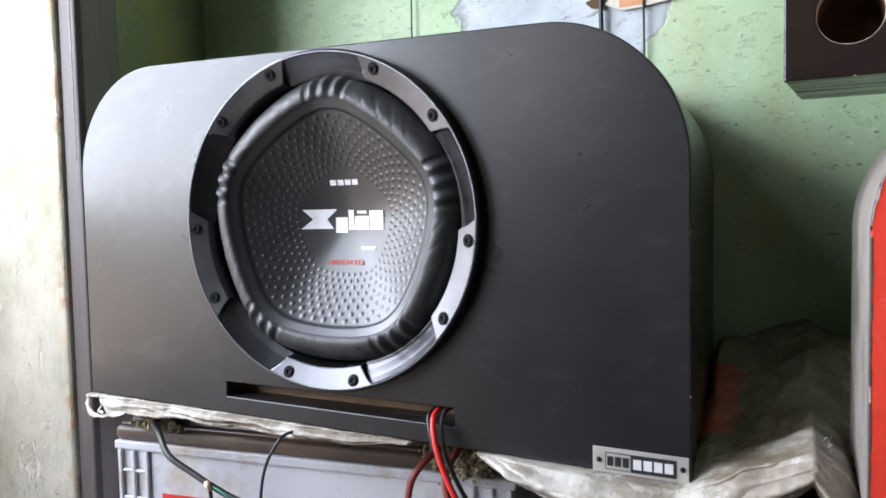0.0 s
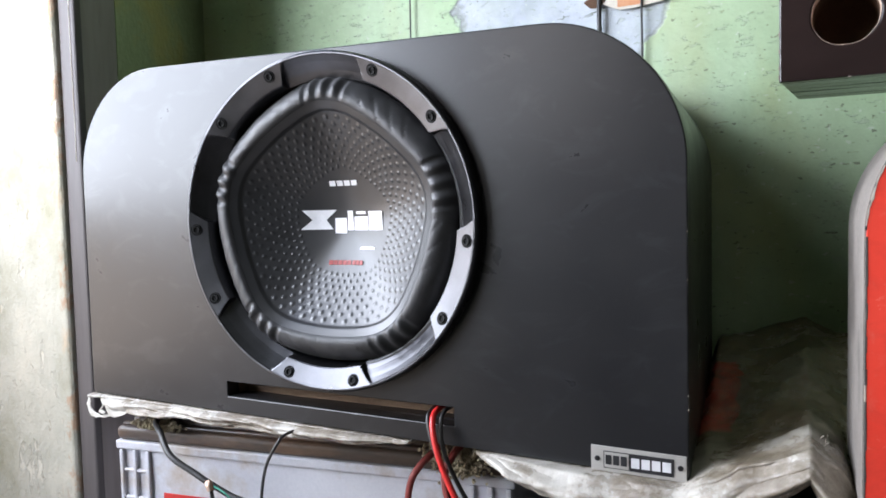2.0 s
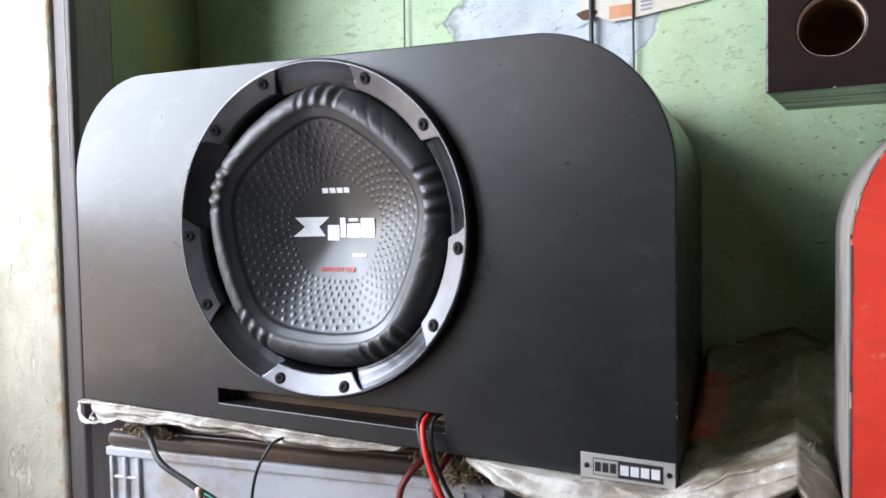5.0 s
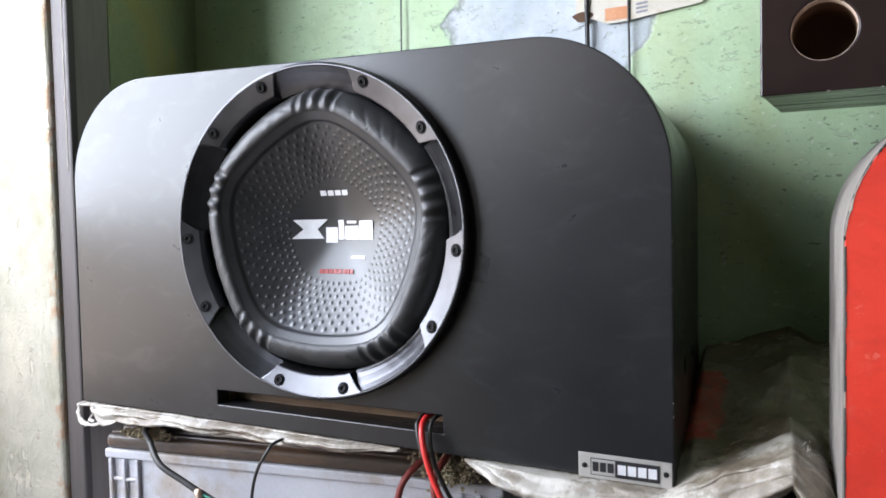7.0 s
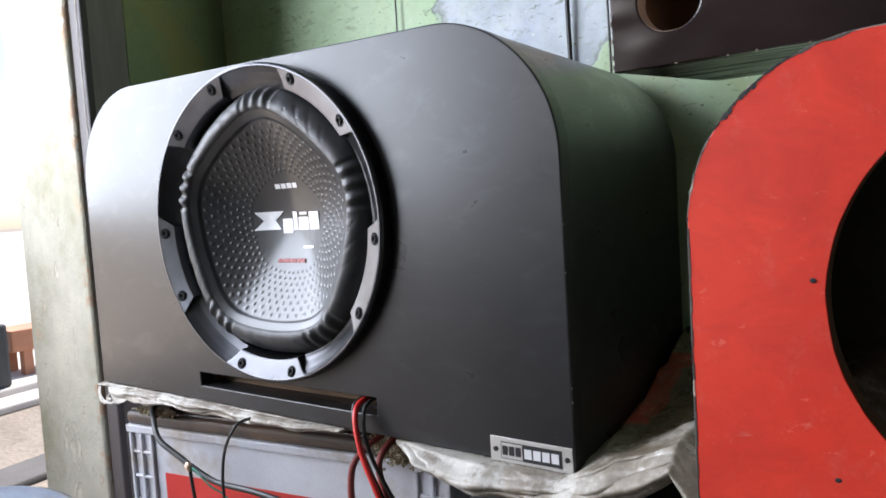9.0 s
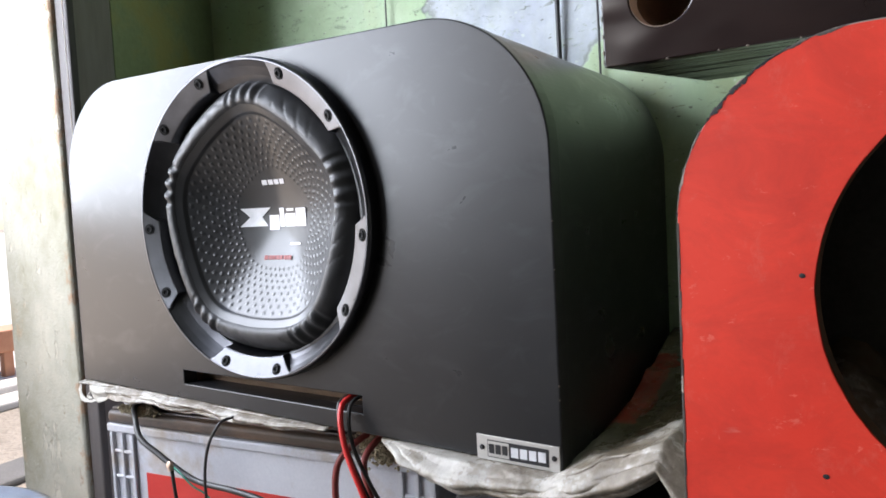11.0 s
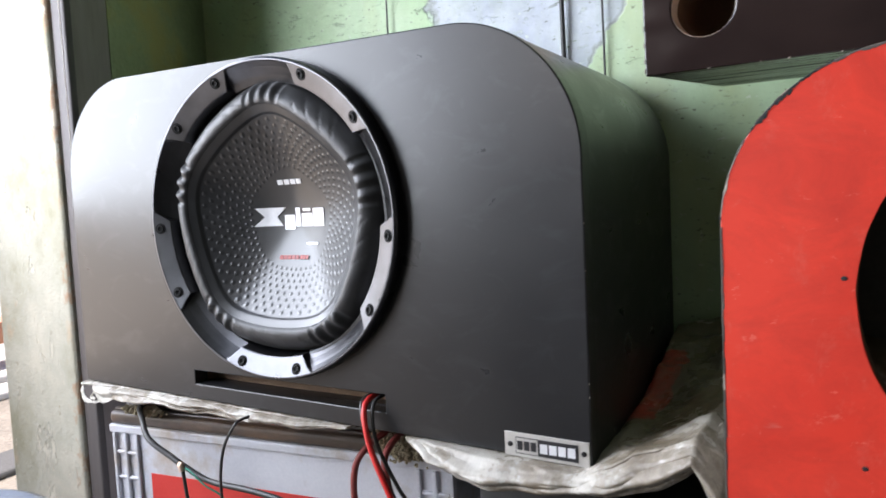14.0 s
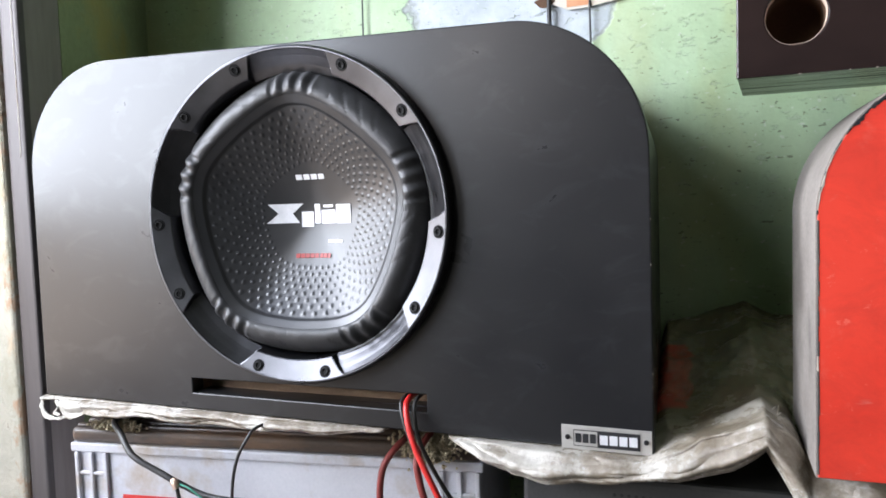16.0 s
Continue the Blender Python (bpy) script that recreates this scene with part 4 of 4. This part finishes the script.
def sack_point(u, v):
    x = -0.334 + 0.93 * u
    fold = wrinkle(x, 0.0, 7.7)
    front = -0.003 + 0.004 * fold + 0.003 * noise.noise((x * 40, 9.2, 0.4)) - 0.012 * smooth01((x - 0.15) / 0.05)
    if 0.075 < x < 0.15:
        front += 0.050 * smooth01((x - 0.078) / 0.012) * (1 - smooth01((x - 0.132) / 0.014))
    top = sack_top(x, front)
    if v < 0.30:
        t = 1 - v / 0.30
        low = along(LIP, x) + 0.003 * fold + 0.006 * noise.noise((x * 15, 2.2, 0.4)) + 0.001 * noise.noise((x * 60, 4.2, 0.4))
        z = top + (min(low, top - 0.001) - top) * t
        drop = max(0.0, top - low)
        y = front - min(0.006 + 0.006 * smooth01((x - 0.12) / 0.05), 0.8 * drop) * math.sin(t * math.pi * 0.85) + min(1.0, drop / 0.01) * (0.0050 * (0.5 - 2 * abs(noise.noise((x * 8 + t * 0.5, t * 1.9, 1.3)))) + 0.0026 * (0.5 - 2 * abs(noise.noise((x * 24 - t * 1.6, t * 2.6 + x * 5, 6.1)))))
        if x > 0.402:
            y -= 0.016 * t * smooth01((x - 0.402) / 0.02)
    else:
        t = (v - 0.30) / 0.70
        y = front + (0.347 - front) * t
        z = sack_top(x, y)
    return (x, y, z)


bm = bmesh.new()
NU, NV = 640, 170
grid = [[bm.verts.new(sack_point(i / NU, j / NV)) for j in range(NV + 1)] for i in range(NU + 1)]
for i in range(NU):
    for j in range(NV):
        bm.faces.new((grid[i][j], grid[i + 1][j], grid[i + 1][j + 1], grid[i][j + 1]))
sack = part("plastic_sack", bm, SACK, smooth=True)
tagged(sack, "crumpled off-white woven plastic sack spread under the boxes", "sack")
thick = sack.modifiers.new("thickness", "SOLIDIFY")
thick.thickness, thick.offset = 0.0008, 1.0
rng, bm = random.Random(8), bmesh.new()
for _ in range(40):
    p = Vector((0.403 + rng.gauss(0, 0.005), 0.03 + rng.gauss(0, 0.010), 0.826))
    q = p + Vector((rng.uniform(-0.008, 0.008), rng.uniform(-0.008, 0.004), rng.uniform(0.002, 0.012)))
    one = tube([p, (p + q) / 2 + Vector((0, 0, 0.002)), q], 0.0004, 4, 2)
    tmp = bpy.data.meshes.new("tmp")
    one.to_mesh(tmp)
    one.free()
    bm.from_mesh(tmp)
    bpy.data.meshes.remove(tmp)
part("frayed_threads", bm, SACK, sack)

def ribbon(points, width, turn, seed):
    """A torn strip of plastic along a smooth line."""
    bm = tube(points, 0.0006, 8, 8)
    n, rng = 8, random.Random(seed)
    vs = list(bm.verts)
    for k in range(len(vs) // n):
        ring = vs[k * n:(k + 1) * n]
        mid = sum((v.co for v in ring), Vector()) / n
        side = Vector((math.cos(turn + 0.3 * math.sin(k * 0.7)), 0.5, math.sin(turn + 0.3 * math.sin(k * 0.7)))).normalized()
        w = width * rng.uniform(0.75, 1.25)
        for v in ring:
            off = v.co - mid
            v.co += side * (off.dot(side) / 0.0006) * w
    return bm


part("torn_strip", ribbon([(-0.3345, -0.004, 0.8085), (-0.331, -0.008, 0.799), (-0.324, -0.010, 0.7905), (-0.312, -0.010, 0.7875), (-0.299, -0.008, 0.7890), (-0.288, -0.006, 0.790)], 0.0024, 0.9, 1), SACK, sack, "bright torn edge of the sack", smooth=True)
part("torn_strip", ribbon([(-0.316, -0.003, 0.8060), (-0.309, -0.007, 0.8035), (-0.3075, -0.009, 0.7985), (-0.311, -0.010, 0.7945), (-0.304, -0.010, 0.7915)], 0.0018, 1.2, 2), SACK, sack, smooth=True)
part("torn_strip", ribbon([(-0.307, -0.006, 0.8025), (-0.300, -0.008, 0.799), (-0.292, -0.007, 0.7985)], 0.0020, 1.4, 3), SACK, sack, smooth=True)

# ---- cables ----


def cable(name, pts, r, mat, label, sides=10):
    ob = part(name, tube(pts, r, sides), mat, smooth=True)
    return tagged(ob, label, "cable")


cable("red_cable", [(0.108, 0.050, 0.832), (0.107, 0.004, 0.834), (0.110, -0.014, 0.824), (0.121, -0.022, 0.795), (0.139, -0.024, 0.760), (0.156, -0.022, 0.725), (0.172, -0.014, 0.68), (0.18, -0.010, 0.60), (0.18, 0.0, 0.5335)], 0.0027, CABLE_RED, "bright red power cable coming out of the slot port")
cable("black_cable", [(0.101, 0.050, 0.832), (0.101, 0.003, 0.833), (0.104, -0.010, 0.823), (0.116, -0.016, 0.795), (0.135, -0.017, 0.760), (0.152, -0.014, 0.725), (0.162, -0.006, 0.66), (0.164, 0.0, 0.5325)], 0.0019, CABLE_BLACK, "black speaker cable coming out of the slot port")
cable("black_cable", [(0.114, 0.050, 0.832), (0.114, 0.003, 0.833), (0.116, -0.010, 0.820), (0.124, -0.015, 0.795), (0.143, -0.014, 0.760), (0.162, -0.008, 0.725), (0.174, 0.0, 0.66), (0.174, 0.0, 0.5325)], 0.0019, CABLE_BLACK, "black speaker cable coming out of the slot port")
tp = BM @ Vector((0.430, 0.022, 0.784))
cable("old_red_cable", [(tp.x, tp.y, tp.z), (tp.x - 0.016, tp.y - 0.035, tp.z + 0.001), (tp.x - 0.032, tp.y - 0.062, 0.768), (tp.x - 0.040, tp.y - 0.068, 0.745), (tp.x - 0.042, tp.y - 0.066, 0.70), (tp.x - 0.04, tp.y - 0.060, 0.62), (tp.x - 0.03, tp.y - 0.055, 0.5345)], 0.0034, CABLE_OLD, "faded dark red cable from the battery terminal")
cable("old_red_cable", [(tp.x + 0.004, tp.y - 0.004, tp.z), (tp.x + 0.002, tp.y - 0.040, tp.z + 0.002), (tp.x - 0.002, tp.y - 0.066, 0.770), (tp.x + 0.002, tp.y - 0.070, 0.745), (tp.x + 0.012, tp.y - 0.066, 0.70), (tp.x + 0.018, tp.y - 0.060, 0.62), (tp.x + 0.02, tp.y - 0.055, 0.5345)], 0.0034, CABLE_OLD, "faded dark red cable from the battery terminal")
tn = BM @ Vector((0.068, 0.022, 0.784))
neg = cable("battery_cable", [(tn.x, tn.y, tn.z), (tn.x + 0.002, tn.y - 0.030, tn.z - 0.002), (tn.x + 0.027, tn.y - 0.048, 0.774), (tn.x + 0.053, tn.y - 0.060, 0.7575), (tn.x + 0.085, tn.y - 0.058, 0.742), (tn.x + 0.110, tn.y - 0.056, 0.731), (tn.x + 0.145, tn.y - 0.054, 0.7205), (tn.x + 0.200, tn.y - 0.050, 0.7185), (tn.x + 0.250, tn.y - 0.046, 0.712), (tn.x + 0.300, tn.y - 0.04, 0.690), (tn.x + 0.33, tn.y - 0.04, 0.62), (tn.x + 0.34, tn.y - 0.04, 0.5340)], 0.0033, CABLE_BLACK, "thick black battery cable with a bared joint")
J = Vector((tn.x + 0.106, tn.y - 0.0575, 0.7325))
part("bare_joint", tube([J + Vector((-0.003, -0.001, 0.003)), J + Vector((0.0, -0.003, 0.001)), J + Vector((0.002, -0.003, -0.004))], 0.0037, 10, 4), COPPER, neg, "bared copper strands")
cable("thin_black_wire", [J + Vector((0.001, -0.002, -0.002)), J + Vector((0.005, -0.003, -0.02)), J + Vector((0.009, -0.002, -0.06)), J + Vector((0.01, 0.0, -0.12)), (J.x + 0.012, J.y + 0.004, 0.5325)], 0.0020, CABLE_BLACK, "thin black wire spliced to the battery cable")
cable("green_wire", [J + Vector((0.006, -0.002, 0.0)), J + Vector((0.022, -0.007, -0.001)), J + Vector((0.042, -0.006, -0.013)), J + Vector((0.058, -0.001, -0.022)), J + Vector((0.075, 0.0, -0.04)), J + Vector((0.085, 0.002, -0.10)), (J.x + 0.09, J.y + 0.004, 0.5325)], 0.0010, CABLE_GREEN, "thin green wire twisted along the battery cable", 6)
cable("hanging_wire", [(-0.046, 0.020, 0.7975), (-0.047, -0.016, 0.7990), (-0.050, -0.026, 0.792), (-0.060, -0.030, 0.772), (-0.066, -0.031, 0.745), (-0.068, -0.030, 0.715), (-0.068, -0.028, 0.66), (-0.066, -0.024, 0.60), (-0.066, -0.02, 0.5325)], 0.0016, CABLE_BLACK, "thin black wire hanging from under the box", 8)
for x, r, dx, lab in ((-0.094, 0.0011, 0.004, "thin dark wire running down the wall"), (0.1715, 0.0030, 0.0, "black cable running down the wall"), (0.223, 0.0014, -0.002, "thin dark wire running down the wall")):
    tagged(part("wall_wire", tube([(x + dx * 1.5, 0.350, 1.9), (x + dx, 0.351, 1.6), (x + dx * 0.5, 0.3475, 1.38), (x, 0.348, 1.26), (x - dx * 0.2, 0.350, 1.15), (x, 0.350, 0.90), (x, 0.350, 0.80)], r, 8), CABLE_BLACK, smooth=True), lab, "cable")

# thin pale line down the front of the frame
tagged(part("pale_line", tube([(JAMB_R + 0.0110, 0.0528, 2.3), (JAMB_R + 0.0108, 0.0526, 1.6), (JAMB_R + 0.0112, 0.0524, 1.40), (JAMB_R + 0.0104, 0.0524, 1.28), (JAMB_R + 0.0110, 0.0524, 1.15), (JAMB_R + 0.0108, 0.0524, 1.08)], 0.00035, 6), PAPER, smooth=True), "thin pale line down the door frame", "thread")

# ---- paper on the wall ----
poster = thing("paper_poster", (0.235, 0.346, 1.26), "torn faded paper notice stuck to the wall", "poster")
sheet = [(0.157, 1.262), (0.168, 1.256), (0.176, 1.2585), (0.196, 1.249), (0.216, 1.2495), (0.250, 1.2535), (0.309, 1.2600), (0.311, 1.46), (0.155, 1.46)]
part("sheet", prism([sheet], 0.3495, 0.3500), PAPER, poster, "cream paper with a torn lower edge")
part("print_patch", prism([[(0.194, 1.2525), (0.222, 1.2530), (0.222, 1.2680), (0.194, 1.2680)]], 0.3490, 0.3493), PAPER_ORANGE, poster)
stain = [(0.166 + 0.0125 * math.cos(a) * (1 + 0.2 * math.sin(3 * a)), 1.2615 + 0.0065 * math.sin(a)) for a in (2 * math.pi * k / 20 for k in range(20))]
part("stain", prism([stain], 0.3490, 0.3493), PORT_DARK, poster, "dark brown stain")
for k in range(3):
    part("print_line", prism([[(0.232, 1.257 + k * 0.005), (0.246, 1.258 + k * 0.005), (0.246, 1.2605 + k * 0.005), (0.232, 1.2595 + k * 0.005)]], 0.3490, 0.3493), PAPER_GREY, poster)

# ---- perforated stool by the door ----
stool = thing("metal_stool", (-0.50, -0.20, 0.0), "round stool with a slotted bright steel seat", "stool")
SC, SR, SZ = (-0.420, -0.195), 0.165, 0.659
bm = bmesh.new()
step, sw, sl = 0.0135, 0.0034, 0.0046
for i in range(-12, 13):
    for j in range(-12, 13):
        cx, cy = i * step, j * step
        if math.hypot(abs(cx) + step / 2, abs(cy) + step / 2) > SR - 0.006:
            continue
        o = [(cx - step / 2, cy - step / 2), (cx + step / 2, cy - step / 2), (cx + step / 2, cy + step / 2), (cx - step / 2, cy + step / 2)]
        if math.hypot(cx, cy) > SR - 0.045:
            bm.faces.new([bm.verts.new((SC[0] + x, SC[1] + y, SZ)) for x, y in o])
            continue
        q = [(cx - sl, cy - sw), (cx + sl, cy - sw), (cx + sl, cy + sw), (cx - sl, cy + sw)]
        ov = [bm.verts.new((SC[0] + x, SC[1] + y, SZ)) for x, y in o]
        iv = [bm.verts.new((SC[0] + x, SC[1] + y, SZ)) for x, y in q]
        dv = [bm.verts.new((SC[0] + x, SC[1] + y, SZ - 0.002)) for x, y in q]
        for k in range(4):
            n = (k + 1) % 4
            bm.faces.new((ov[k], ov[n], iv[n], iv[k]))
            bm.faces.new((iv[k], iv[n], dv[n], dv[k]))
part("seat", bm, STEEL, stool, "slotted bright steel seat")
prof = [(SR - 0.030, SZ - 0.0006), (SR - 0.010, SZ - 0.0002), (SR - 0.003, SZ + 0.003), (SR + 0.004, SZ + 0.001), (SR + 0.007, SZ - 0.008), (SR + 0.006, SZ - 0.028), (SR + 0.003, SZ - 0.028)]
part("rim", polar(96, len(prof), lambda a, j: (SC[0] + prof[j][0] * math.cos(a), SC[1] + prof[j][0] * math.sin(a), prof[j][1])), STEEL, stool, "rolled steel rim", smooth=True)
for k in range(4):
    a = math.pi / 4 + k * math.pi / 2
    part("leg", tube([(SC[0] + 0.13 * math.cos(a), SC[1] + 0.13 * math.sin(a), SZ - 0.004), (SC[0] + 0.15 * math.cos(a), SC[1] + 0.15 * math.sin(a), 0.3), (SC[0] + 0.155 * math.cos(a), SC[1] + 0.155 * math.sin(a), 0.001)], 0.011, 12, 4), STEEL, stool, smooth=True)

# ---- outside the door ----
YARD = Matrix.Translation((-3.75, 1.3, -0.02)) @ pose(0, 0, 0, 0, 0, 8)
tagged(part("concrete_kerb", box((-0.24, -6.0, 0.0), (0.0, 5.0, 0.045), 0.012, 2, m=YARD), PALE_CONCRETE), "low concrete kerb across the yard", "kerb")
structure("pavement", box((-120.0, -90.0, 0.0), (-0.245, 90.0, 0.085), 0.012, 2, m=YARD), PALE_CONCRETE, "wide pale sun-bleached concrete yard")
tagged(part("concrete_edge", box((0.95, -6.0, 0.0), (1.20, 5.0, 0.03), 0.012, 2, m=YARD), CEMENT), "dark worn concrete edge before the shop", "edge")
tagged(part("dark_crate", box((-4.5, 0.95, 0.064), (-4.05, 1.50, 0.445), 0.02, 2), AMP_GREY), "dark crate standing in the sunlit yard", "crate")
bench = thing("wooden_bench", (-4.4, 1.9, 0.065), "terracotta brown wooden bench in the sunlit yard", "bench")
part("seat", box((-4.6, 1.62, 0.22), (-4.3, 2.9, 0.36), 0.008, 2), BENCH, bench)
for y in (1.72, 2.8):
    for x in (-4.56, -4.34):
        part("leg", box((x - 0.03, y - 0.03, 0.064), (x + 0.03, y + 0.03, 0.222), 0.004, 1), BENCH, bench)
